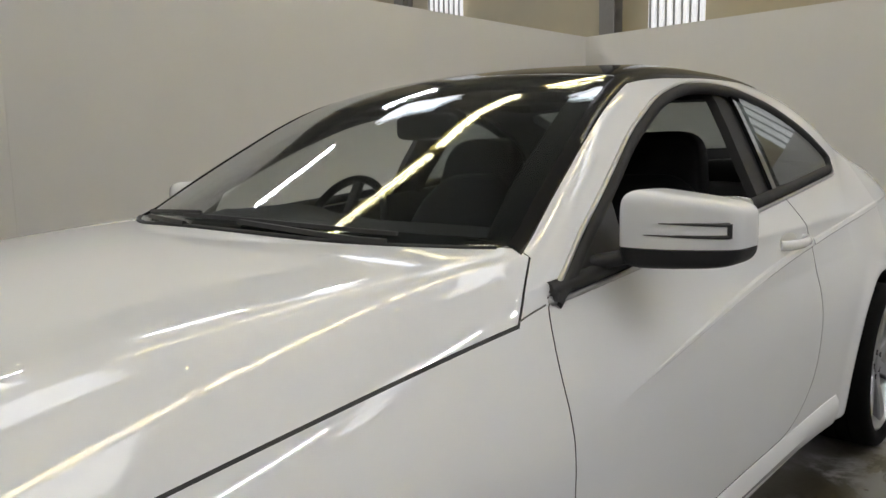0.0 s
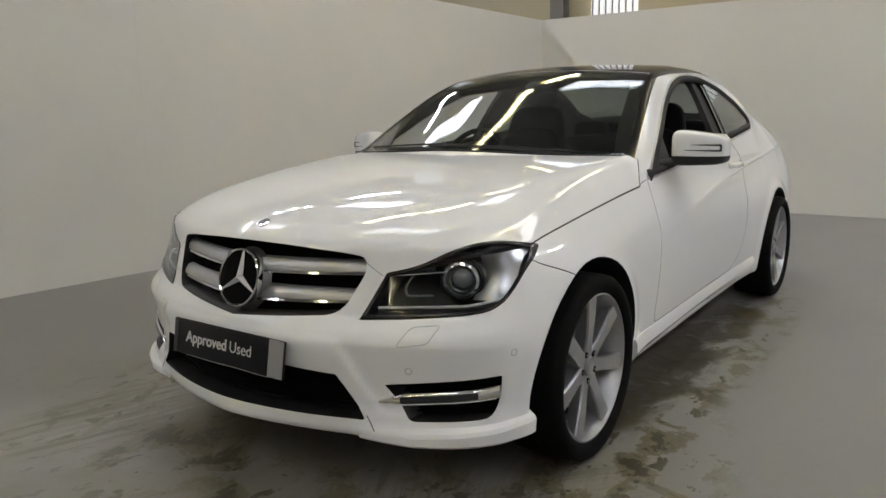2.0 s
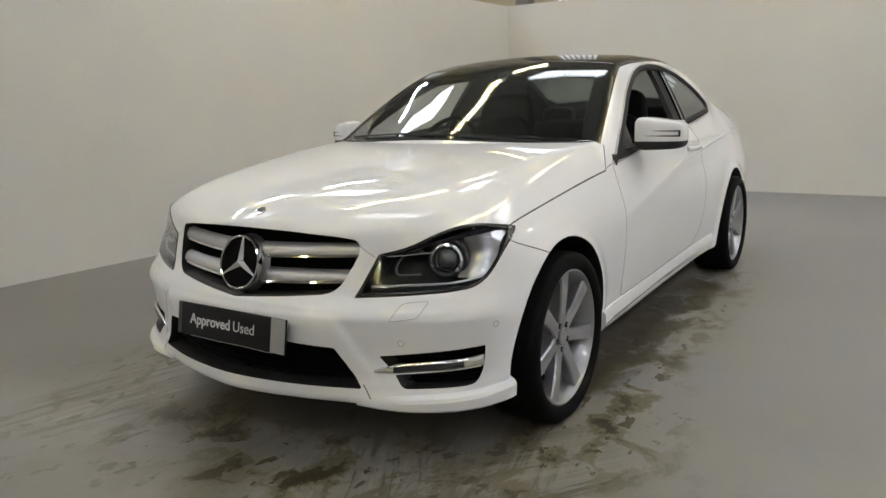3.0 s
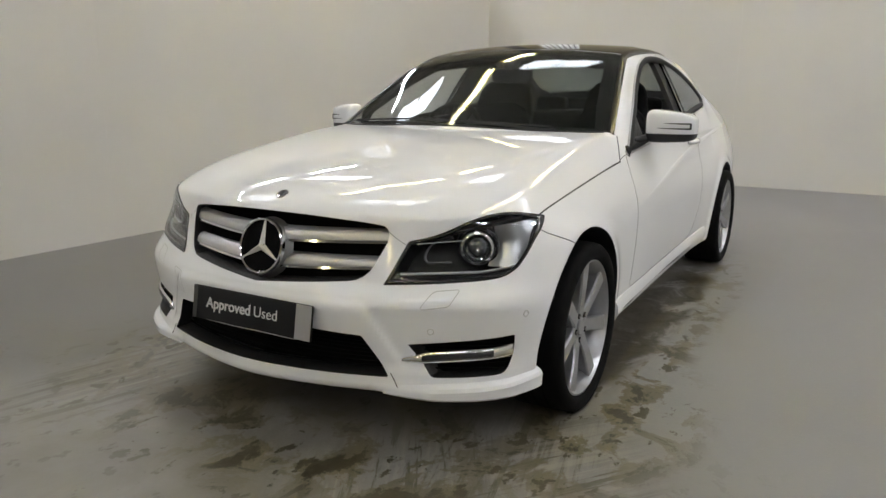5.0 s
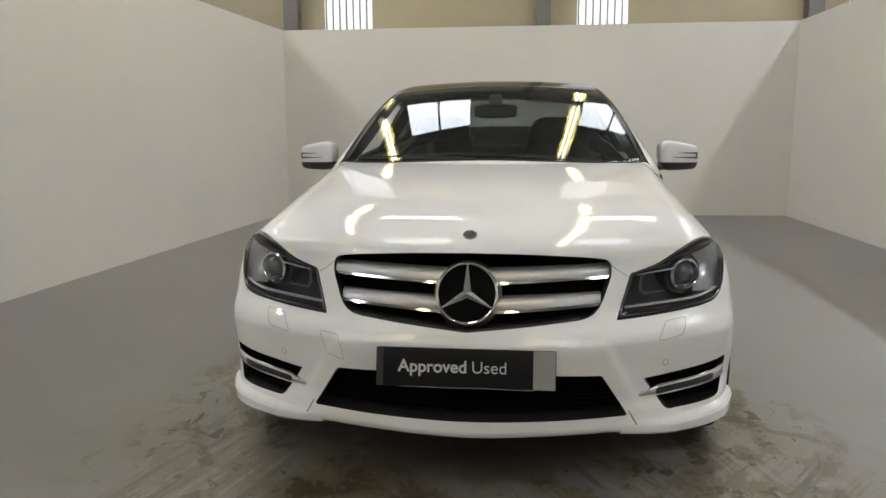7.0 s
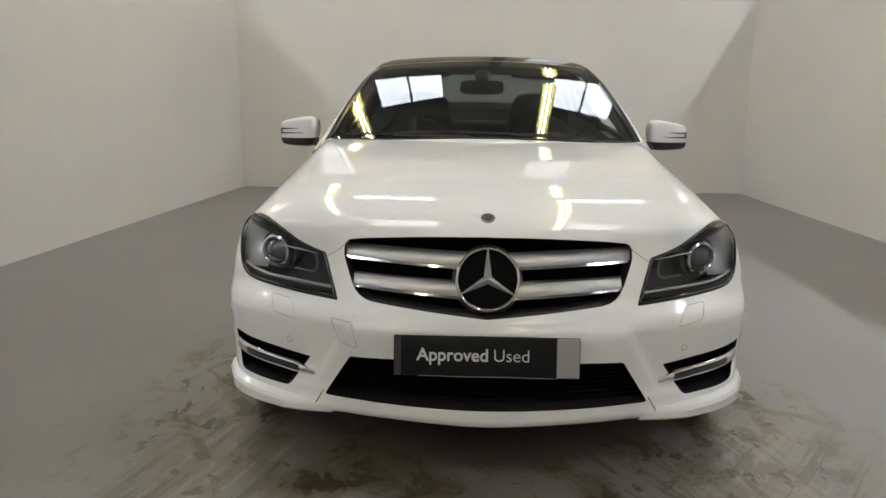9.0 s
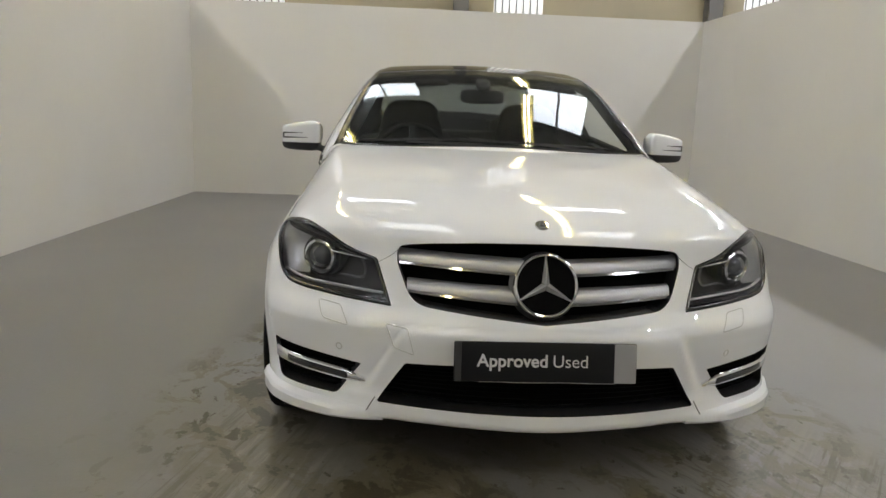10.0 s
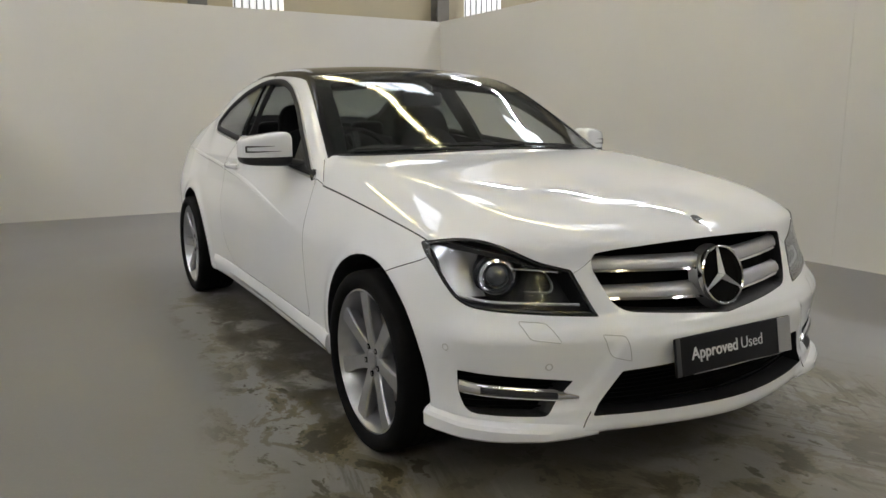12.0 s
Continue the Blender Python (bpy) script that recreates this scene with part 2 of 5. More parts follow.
belt_x = eased((1.2, 1.32, 1.45, 1.6, 2.4, 3.2, 3.8, 4.3), (0.66, 0.725, 0.776, 0.788, 0.805, 0.795, 0.72, 0.64), 0.015, 0.06)


ARCH_F, ARCH_R, ARCH_RAD = (0.757, 0.308), (3.490, 0.308), 0.378


def field_lower(ax, y, z):
    a = bonnet_centre(y)
    sx = shoulder_x(y)
    drop = bonnet_drop(y)
    edge = a - drop
    crown = a - drop * (ax / sx) ** 2
    u = (ax - sx) / (0.80 - sx)
    flank = edge - (edge - shut_z(y)) * (0.45 * u + 0.55 * np.maximum(u, 0) ** 2)
    top = 0.93 * (z - smin(crown, flank, 0.010))
    side = half_width(y) - side_tuck(y) * np.maximum(z - 0.60, 0) ** 2 - 0.22 * np.maximum(0.60 - z, 0) ** 2
    dz = z - crease_z(y)
    fade = curve_at(y, (1.15, 2.2, 3.5, 4.1), (0, 1, 1, 0.3))
    below = np.maximum(-dz, 0)
    side = side - tuck_span(y) * 0.015 * (1 - np.exp(-below / 0.075)) * below / (below + 0.012)
    side = side + fade * 0.009 * np.exp((0.005 - np.sqrt(dz * dz + 0.000025)) / np.where(dz > 0, 0.110, 0.048))
    for cy, cz in (ARCH_F, ARCH_R):
        r = np.sqrt((y - cy) ** 2 + (z - cz) ** 2)
        side = side + 0.010 * np.exp(-((r - 0.388) / 0.040) ** 2)
    side = ax - side
    nose = curve_at(z, (0.30, 0.36, 0.45, 0.54, 0.60, 0.68), (0.0, 0.045, 0.05, 0.036, 0.018, 0.0)) * np.exp(-(ax / 0.30) ** 2)
    lip = -0.020 * np.clip((ax - 0.42) / 0.12, 0, 1) * np.exp(-((z - 0.238) / 0.030) ** 2)
    fold = 0.007 * np.tanh((ax - 0.43 - 0.55 * (0.47 - z)) / 0.012) * curve_at(z, (0.30, 0.36, 0.48, 0.53), (0.0, 1.0, 1.0, 0.0))
    front = 0.95 * (front_plan(ax) + front_lean(z) + nose + lip + fold - y)
    rear = y - (4.56 - 0.16 * ax * ax - 0.25 * np.maximum(z - 0.75, 0) ** 1.5 - 0.10 * np.maximum(0.45 - z, 0))
    f = smax(front, side, 0.16)
    f = smax(f, smax(rear, side, 0.26), 0.05)
    f = smax(f, top, 0.045)
    under = curve_at(y, (0.0, 0.3, 0.5, 3.0, 4.5), (0.232, 0.215, 0.195, 0.21, 0.24))
    return smax(f, under - z, 0.030)


def field_cabin(ax, y, z):
    s = y - screen_bow(y) * ax * ax
    roof = roof_line(s) - 0.085 * ax * ax
    top = 0.9 * (z - roof)
    belt = belt_x(y)
    side = 0.9 * (ax - (belt - 0.50 * np.maximum(z - 0.93, -0.015) - 0.16 * np.maximum(z - 0.93, 0) ** 2))
    f = smax(top, side, 0.03 + 0.04 * np.clip((y - 1.9) / 0.5, 0, 1))
    f = smax(f, smax(0.80 - z, 1.06 - y, 0.02), 0.02)
    return smax(f, y - 4.36, 0.02)


def field(x, y, z):
    ax = np.abs(x)
    return smin(field_lower(ax, y, z), field_cabin(ax, y, z), 0.006 + 0.026 * np.maximum(np.clip((y - 1.38) / 0.25, 0, 1), np.clip((ax - 0.62) / 0.10, 0, 1)) + 0.07 * np.clip((y - 3.2) / 0.5, 0, 1))


def gradient(fn, p, e=0.002):
    g = np.stack([fn(*(p + d).T) - fn(*(p - d).T) for d in np.eye(3) * e], 1) / (2 * e)
    return g


def nets(fn, lo, hi, h, values=None):
    """A closed mesh of the surface fn = 0, one vertex to a cell, pulled on to the surface."""
    n = [int(round((b - a) / h)) for a, b in zip(lo, hi)]
    if values is None:
        ax = [a + h * np.arange(k + 1) for a, k in zip(lo, n)]
        values = fn(ax[0][:, None, None], ax[1][None, :, None], ax[2][None, None, :])
    inside = values < 0
    c = np.zeros([k for k in n], np.int8)
    for i in (0, 1):
        for j in (0, 1):
            for k in (0, 1):
                c += inside[i:n[0] + i, j:n[1] + j, k:n[2] + k]
    active = (c > 0) & (c < 8)
    idx = -np.ones(active.shape, np.int64)
    cells = np.argwhere(active)
    idx[active] = np.arange(len(cells))
    p = np.asarray(lo) + (cells + 0.5) * h
    for _ in range(6):
        g = gradient(fn, p)
        v = fn(*p.T)
        step = np.clip(v / np.maximum((g * g).sum(1), 0.05), -0.6 * h, 0.6 * h)
        p = p - g * step[:, None]
    quads = []
    for axis in range(3):
        b, d = [i for i in range(3) if i != axis]
        sl0, sl1 = [slice(None)] * 3, [slice(None)] * 3
        sl0[axis], sl1[axis] = slice(0, -1), slice(1, None)
        e0, e1 = inside[tuple(sl0)], inside[tuple(sl1)]
        for flip, mask in ((False, e0 & ~e1), (True, ~e0 & e1)):
            q = np.argwhere(mask)
            q = q[(q[:, b] > 0) & (q[:, d] > 0) & (q[:, b] < n[b]) & (q[:, d] < n[d])]
            cs = []
            for ob_, od in ((0, 0), (1, 0), (1, 1), (0, 1)):
                r = q.copy()
                r[:, b] -= ob_
                r[:, d] -= od
                cs.append(idx[r[:, 0], r[:, 1], r[:, 2]])
            f = np.stack(cs, 1)
            if flip ^ (axis == 1):
                f = f[:, ::-1]
            quads.append(f)
    quads = np.concatenate(quads)
    me = bpy.data.meshes.new("volume")
    me.from_pydata(p.tolist(), [], quads.tolist())
    return me, p


def painted(me, fn, offset=0.0, flat=0.5):
    """Gives a cut piece of the body the true normals of the surface fn, where it lies on it."""
    for p in me.polygons:
        p.use_smooth = True
    nv = len(me.vertices)
    co = np.empty(nv * 3)
    me.vertices.foreach_get("co", co)
    co = co.reshape(-1, 3)
    g = gradient(fn, co)
    g /= np.maximum(np.linalg.norm(g, axis=1, keepdims=True), 1e-9)
    off = np.abs(fn(*co.T) + offset)
    li = np.empty(len(me.loops), np.int64)
    me.loops.foreach_get("vertex_index", li)
    fnrm = np.empty(len(me.polygons) * 3)
    me.polygons.foreach_get("normal", fnrm)
    fnrm = fnrm.reshape(-1, 3)
    tot = np.empty(len(me.polygons), np.int64)
    me.polygons.foreach_get("loop_total", tot)
    per = np.repeat(np.arange(len(tot)), tot)
    fl = fnrm[per]
    gl = g[li]
    good = ((fl * gl).sum(1) > flat) & (off[li] < 0.012)
    me.normals_split_custom_set(np.where(good[:, None], gl, fl).tolist())
    return me


def root(fn, lo, hi):
    """The first place from lo towards hi where fn, which takes arrays, changes sign."""
    for _ in range(2):
        v = np.linspace(lo, hi, 41)
        f = fn(v)
        hit = np.nonzero((f[:-1] > 0) & (f[1:] <= 0))[0]
        i = int(hit[0]) if len(hit) else 39
        lo, hi, fa, fb = v[i], v[i + 1], f[i], f[i + 1]
    return lo + (hi - lo) * min(1.0, max(0.0, fa / (fa - fb) if fa != fb else 0.5))


def on_side(y, z, d=0.0):
    return float(root(lambda x: field(x, y, z), 1.2, 0.40)) + d


def on_front(x, z, d=0.0):
    return float(root(lambda y: field(x, y, z), -0.4, 0.9)) - d


def on_top(x, y, d=0.0):
    return float(root(lambda z: field(x, y, z), 1.7, 0.5)) + d

# ---------------------------------------------------------------- the bay and the hall round it
WALL = material("painted_board", (0.655, 0.642, 0.617), 0.75, spots=((0.7, 4, (0.615, 0.600, 0.577), 0.35, 0.75), (14, 5, (0.635, 0.625, 0.592), 0.55, 0.8)), bump=0.04, bump_scale=120)
CLAD = material("tan_cladding", (0.50, 0.44, 0.30), 0.6, spots=((0.8, 4, (0.42, 0.38, 0.28), 0.4, 0.7),))
GIRDER = material("grey_steel", (0.20, 0.19, 0.175), 0.55, spots=((5, 5, (0.14, 0.135, 0.12), 0.5, 0.7),))
ROOF = material("roof_sheet", (0.30, 0.29, 0.26), 0.7, spots=((0.6, 4, (0.24, 0.23, 0.21), 0.4, 0.7),))
DAYLIGHT = glow("roof_light_glazing", (0.945, 0.965, 1.03), 6.0)
PANEL_LIGHT = glow("translucent_sheet", (0.97, 0.98, 1.0), 0.7)
TUBE = glow("fluorescent_tube", (0.965, 0.965, 1.015), 255.0)
OLD_TUBE = glow("aged_fluorescent_tube", (1.0, 0.94, 0.76), 30.0)
TRAY = material("yellowed_lamp_tray", (0.84, 0.72, 0.24), 0.5)
WHITE_TRAY = material("lamp_tray", (0.68, 0.67, 0.65), 0.5)


def floor_material():
    m = bpy.data.materials.new("painted_concrete")
    m.use_nodes = True
    nt = m.node_tree
    b = nt.nodes["Principled BSDF"]
    tc = nt.nodes.new("ShaderNodeTexCoord")

    def noise_node(scale, detail, stretch=(1, 1, 1), distort=0.0, rough=0.55, turn=0.0):
        mp = nt.nodes.new("ShaderNodeMapping")
        mp.vector_type = "TEXTURE" if turn else "POINT"
        if turn:
            mp.inputs["Rotation"].default_value = (0, 0, radians(turn))
            stretch = tuple(1 / v for v in stretch)
        mp.inputs["Scale"].default_value = stretch
        nt.links.new(tc.outputs["Object"], mp.inputs["Vector"])
        n = nt.nodes.new("ShaderNodeTexNoise")
        n.inputs["Scale"].default_value, n.inputs["Detail"].default_value = scale, detail
        n.inputs["Distortion"].default_value, n.inputs["Roughness"].default_value = distort, rough
        nt.links.new(mp.outputs[0], n.inputs["Vector"])
        return n.outputs["Fac"]

    def ramp(value, lo, hi, a=0.0, z=1.0):
        r = nt.nodes.new("ShaderNodeMapRange")
        r.interpolation_type = "SMOOTHSTEP"
        for k, v in (("From Min", lo), ("From Max", hi), ("To Min", a), ("To Max", z)):
            r.inputs[k].default_value = v
        nt.links.new(value, r.inputs["Value"])
        return r.outputs[0]

    def times(a, c):
        n = nt.nodes.new("ShaderNodeMath")
        n.operation = "MULTIPLY"
        for i, v in enumerate((a, c)):
            if isinstance(v, float):
                n.inputs[i].default_value = v
            else:
                nt.links.new(v, n.inputs[i])
        return n.outputs[0]

    def plus(a, c):
        n = nt.nodes.new("ShaderNodeMath")
        n.operation = "ADD"
        for i, v in enumerate((a, c)):
            if isinstance(v, float):
                n.inputs[i].default_value = v
            else:
                nt.links.new(v, n.inputs[i])
        return n.outputs[0]

    def mix(a, colour, f):
        n = nt.nodes.new("ShaderNodeMix")
        n.data_type = "RGBA"
        nt.links.new(f, n.inputs["Factor"])
        if isinstance(a, tuple):
            n.inputs[6].default_value = (*a, 1)
        else:
            nt.links.new(a, n.inputs[6])
        n.inputs[7].default_value = (*colour, 1)
        return n.outputs[2]

    def patch(cx, cy, rx, ry, lo, hi):
        """1 inside an oval spot of dirt, 0 outside."""
        mp = nt.nodes.new("ShaderNodeMapping")
        mp.inputs["Location"].default_value = (-cx / rx, -cy / ry, 0)
        mp.inputs["Scale"].default_value = (1 / rx, 1 / ry, 0)
        nt.links.new(tc.outputs["Object"], mp.inputs["Vector"])
        d = nt.nodes.new("ShaderNodeVectorMath")
        d.operation = "LENGTH"
        nt.links.new(mp.outputs[0], d.inputs[0])
        return ramp(d.outputs["Value"], lo, hi, 1.0, 0.0)

    grain = noise_node(60, 6)
    broad = noise_node(0.7, 5, distort=0.4)
    col = mix((0.230, 0.228, 0.232), (0.214, 0.211, 0.214), ramp(broad, 0.35, 0.7))
    col = mix(col, (0.28, 0.28, 0.275), times(ramp(grain, 0.55, 0.75), 0.25))
    # dust film round the car
    film = noise_node(1.1, 6, distort=0.3, rough=0.6)
    around = patch(0.0, 1.4, 1.75, 3.3, 0.45, 1.0)
    ahead = patch(0.0, -0.05, 2.1, 1.45, 0.40, 1.0)
    col = mix(col, (0.222, 0.214, 0.182), times(around, ramp(film, 0.30, 0.65, 0.35, 0.90)))
    col = mix(col, (0.138, 0.127, 0.094), times(ahead, ramp(film, 0.36, 0.64, 0.25, 0.85)))
    # wheel tracks: fine scrub lines that fan out ahead of the front wheels
    for turn, cx, cy in ((14, 0.80, 0.20), (-14, -0.88, 0.20), (-38, 0.98, 0.15), (30, 0.55, -0.05)):
        drag = noise_node(5.0, 8, (4.6, 0.30, 1), 0.10, 0.66, turn)
        spot = patch(cx, cy, 0.38, 0.75, 0.35, 1.0)
        col = mix(col, (0.275, 0.262, 0.215), times(spot, ramp(drag, 0.52, 0.60, 0.0, 0.42)))
        col = mix(col, (0.085, 0.073, 0.045), times(spot, ramp(drag, 0.47, 0.40, 0.0, 0.80)))
    # oil and damp patches along the sills, round the wheels and under the nose
    blot = noise_node(4.6, 10, (1.0, 0.8, 1), 0.45, 0.66)
    fine = noise_node(11, 8, (1, 0.7, 1), 0.3, 0.62)
    sills = plus(patch(0.88, 2.1, 0.30, 1.9, 0.55, 1.0), patch(-0.88, 2.1, 0.34, 1.9, 0.50, 1.0))
    wheels = plus(patch(-1.00, 0.90, 0.42, 0.95, 0.45, 1.0), patch(1.00, 0.75, 0.38, 0.80, 0.40, 1.0))
    nose = patch(0.0, 0.12, 1.15, 0.55, 0.50, 1.05)
    close = plus(plus(sills, wheels), nose)
    col = mix(col, (0.128, 0.110, 0.066), times(close, ramp(blot, 0.485, 0.525, 0.0, 0.85)))
    col = mix(col, (0.050, 0.041, 0.021), times(close, ramp(blot, 0.555, 0.590, 0.0, 0.90)))
    col = mix(col, (0.070, 0.058, 0.033), times(plus(close, times(ahead, 0.5)), ramp(fine, 0.585, 0.625, 0.0, 0.80)))
    # bands under the sills and the footprint: stain plus the car's shade, as colour
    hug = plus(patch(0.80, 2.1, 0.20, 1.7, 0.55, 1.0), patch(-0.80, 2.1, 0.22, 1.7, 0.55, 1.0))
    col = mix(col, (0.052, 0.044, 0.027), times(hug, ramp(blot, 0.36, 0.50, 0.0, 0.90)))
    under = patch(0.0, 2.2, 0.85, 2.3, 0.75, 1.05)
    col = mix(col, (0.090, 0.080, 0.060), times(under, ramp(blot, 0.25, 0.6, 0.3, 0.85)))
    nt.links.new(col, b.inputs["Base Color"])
    nt.links.new(ramp(times(close, ramp(blot, 0.4, 0.65)), 0.0, 1.0, 0.48, 0.32), b.inputs["Roughness"])
    bp = nt.nodes.new("ShaderNodeBump")
    bp.inputs["Strength"].default_value, bp.inputs["Distance"].default_value = 0.12, 0.004
    nt.links.new(grain, bp.inputs["Height"])
    nt.links.new(bp.outputs[0], b.inputs["Normal"])
    return m


tagged(part("floor", boxed((-14, -14, -0.2), (14, 8.6, 0.0)), floor_material()), "grey painted concrete floor with brown oil stains and shade coloured in under the car", "floor", kind="structure")

TOP = 2.43


def partition(name, a, b, side, widths, label, joint=0.0003):
    """A boarded partition from a to b on the plan: a core, and boards on the side of the bay with fine joints."""
    a, b = Vector((*a, 0)), Vector((*b, 0))
    d = (b - a).normalized()
    n = Vector((-d.y, d.x, 0)) * side
    length = (b - a).length
    m = Matrix(((d.x, n.x, 0, a.x), (d.y, n.y, 0, a.y), (0, 0, 1, 0), (0, 0, 0, 1)))
    wall = tagged(part(name, boxed((0, -0.12, 0), (length, -0.012, TOP - 0.001)), material(name + "_core", (0.45, 0.43, 0.38), 0.8), m=m), label, "wall", kind="structure")
    s = 0.0
    i = 0
    while s < length - 0.01:
        e = min(length, s + widths[i % len(widths)])
        part("board", boxed((s + joint, -0.012, 0.0), (e - joint, 0.0, TOP)), WALL, wall)
        s, i = e, i + 1
    return wall


partition("wall_left", (-3.50, -3.0), (-3.09, 7.80), -1, (4.88,), "off-white boarded partition wall")
partition("wall_back", (-3.09, 7.80), (3.50, 7.80), -1, (3.3,), "off-white boarded partition across the back")
partition("wall_right", (3.56, -3.0), (3.50, 7.80), 1, (4.857, 4.88), "off-white boarded partition wall", 0.0010)

# hall: clad walls, roof, columns
for name, lo, hi in (("wall_north", (-14, 8.6, 0), (14, 8.75, 5.9)), ("wall_south", (-14, -14.15, 0), (14, -14, 5.9)), ("wall_west", (-14.15, -14.15, 0), (-14, 8.75, 5.9)), ("wall_east", (14, -14.15, 0), (14.15, 8.75, 5.9))):
    tagged(part(name, boxed(lo, hi), CLAD), "tan metal-clad wall of the hall", "wall", kind="structure")
tagged(part("ceiling", boxed((-14.1, -14.1, 5.9), (14.1, 8.7, 6.0)), ROOF), "grey sheeted roof of the hall", "ceiling", kind="structure")

col_x = [0.36 + 3.53 * k for k in range(-4, 4)]
bm = bmesh.new()
box(bm, (-0.10, -0.10, 0), (0.10, -0.088, 5.9))
box(bm, (-0.10, 0.088, 0), (0.10, 0.10, 5.9))
box(bm, (-0.005, -0.088, 0), (0.005, 0.088, 5.9))
column = tagged(part("column", bm, GIRDER, None, "", Matrix.Translation((col_x[0], 8.48, 0))), "grey steel column against the clad wall", "column", "columns along the back wall")
for x in col_x[1:]:
    copy_thing(column, Matrix.Translation((x, 8.48, 0)))

# corrugated translucent sheets in the back wall
bm = bmesh.new()
rows = []
for i in range(61):
    x = -0.34 + 0.68 * i / 60
    y = 0.018 * math.cos(2 * math.pi * x / 0.097)
    rows.append([bm.verts.new((x, y, z)) for z in (1.2, 4.6)] + [bm.verts.new((x, y + 0.003, z)) for z in (4.6, 1.2)])
for a, b in zip(rows, rows[1:]):
    for j in range(4):
        bm.faces.new((a[j], a[(j + 1) % 4], b[(j + 1) % 4], b[j]))
bm.faces.new(rows[0])
bm.faces.new(rows[-1])
RIB = material("sheet_rib", (0.30, 0.30, 0.29), 0.6)
sheet = tagged(part("translucent_panel", bm, PANEL_LIGHT, None, "", Matrix.Translation((1.16 - 3.53 * 3, 8.555, 0)), 80), "bright corrugated translucent wall sheet", "window", "translucent wall sheets")
for i in range(7):
    x = -0.34 + 0.097 * (i + 0.12)
    part("rib", boxed((x, -0.026, 1.2), (x + 0.020, -0.006, 4.6)), RIB, sheet)
for k in range(-2, 4):
    copy_thing(sheet, Matrix.Translation((1.16 + 3.53 * k, 8.555, 0)))

# roof lights: two panes in a frame
STRIP_Z = 4.65


def roof_light(m):
    rl = thing("roof_light", m, "bright roof light of two glazed panes", "skylight", "roof lights")
    for x0, x1 in ((-0.74, -0.025), (0.025, 0.74)):
        part("glazing", boxed((x0, -0.50, -0.012), (x1, 0.50, 0.0)), DAYLIGHT, rl)
    bm = bmesh.new()
    for lo, hi in (((-0.80, -0.56, -0.05), (0.80, -0.50, 0.0)), ((-0.80, 0.50, -0.05), (0.80, 0.56, 0.0)), ((-0.80, -0.50, -0.05), (-0.74, 0.50, 0.0)), ((0.74, -0.50, -0.05), (0.80, 0.50, 0.0)), ((-0.025, -0.50, -0.045), (0.025, 0.50, 0.0))):
        box(bm, lo, hi)
    part("roof_light_frame", bm, GIRDER, rl)
    return rl


first = None
for k in range(-2, 2):
    for y in (5.9, 1.2, -4.6):
        m = Matrix.Translation((2.40 + 3.95 * k, y, 5.895))
        first = copy_thing(first, m) if first else roof_light(m)


def strip_light(m, half, tubes, section, tube, tray, label):
    """A hanging fluorescent fitting: a folded tray, its tubes with end caps and two hangers."""
    lamp = thing("strip_light", m, label, "ceiling lamp", "strip lights")
    bm = bmesh.new()
    a, b = [bm.verts.new((x, -half, z)) for x, z in section], [bm.verts.new((x, half, z)) for x, z in section]
    n = len(section)
    for j in range(n):
        bm.faces.new((a[j], a[(j + 1) % n], b[(j + 1) % n], b[j]))
    bm.faces.new(a)
    bm.faces.new(b)
    part("tray", bm, tray, lamp)
    for x in tubes:
        part("tube", sweep([(x, 0.04 - half, 0.012), (x, half - 0.04, 0.012)], ring_section(0.014, 8)), tube, lamp)
        for e in (-1, 1):
            part("tube_holder", boxed((x - 0.016, e * (half - 0.022) - 0.018, -0.004), (x + 0.016, e * (half - 0.022) + 0.018, 0.044), 0.003, 1), WHITE_TRAY, lamp)
    for y in (-0.7 * half, 0.7 * half):
        part("hanger", sweep([(0, y, 0.05), (0, y, 5.9 - STRIP_Z)], ring_section(0.006, 6)), GIRDER, lamp)
    return lamp


WIDE_TRAY = [(-0.125, 0.0), (-0.085, 0.05), (0.085, 0.05), (0.125, 0.0), (0.120, -0.002), (0.082, 0.046), (-0.082, 0.046), (-0.120, -0.002)]
BATTEN = [(-0.028, 0.034), (-0.024, 0.08), (0.024, 0.08), (0.028, 0.034)]
OLD_LABEL, WHITE_LABEL = "long yellowed fluorescent strip light in a tray, added fill where y is negative", "long white fluorescent batten light, added fill where y is negative"
first = {}
# negative y: unseen lamps added behind the camera to brighten the car's front
for x, ys, old in ((-2.30, (2.55, 4.05, 6.1, -3.4, -4.9, -6.4, -7.9), True), (1.25, (1.05, 2.55, 4.05, 6.1, -3.4, -4.9, -6.4, -7.9), True),
                   (-5.30, (1.1, 3.6, 6.1, -3.6, -6.1), False), (4.80, (0.6, 3.2, 5.65, 7.75, -3.6, -6.1), False)):
    for y in ys:
        m = Matrix.Translation((x, y, STRIP_Z))
        if old in first:
            copy_thing(first[old], m)
        elif old:
            first[old] = strip_light(m, 0.74, (-0.045, 0.035), WIDE_TRAY, OLD_TUBE, TRAY, OLD_LABEL)
        else:
            first[old] = strip_light(m, 0.77, (0.0,), BATTEN, TUBE, WHITE_TRAY, WHITE_LABEL)

# ---------------------------------------------------------------- the car: panels cut from the volume
GRID = ((-0.96, -0.12, 0.12), (0.96, 4.68, 1.50), 0.015)
SKIN = 0.006


def grid_values(fn, lo, hi, h):
    n = [int(round((b - a) / h)) for a, b in zip(lo, hi)]
    ax = [a + h * np.arange(k + 1) for a, k in zip(lo, n)]
    return fn(ax[0][:, None, None], ax[1][None, :, None], ax[2][None, None, :])


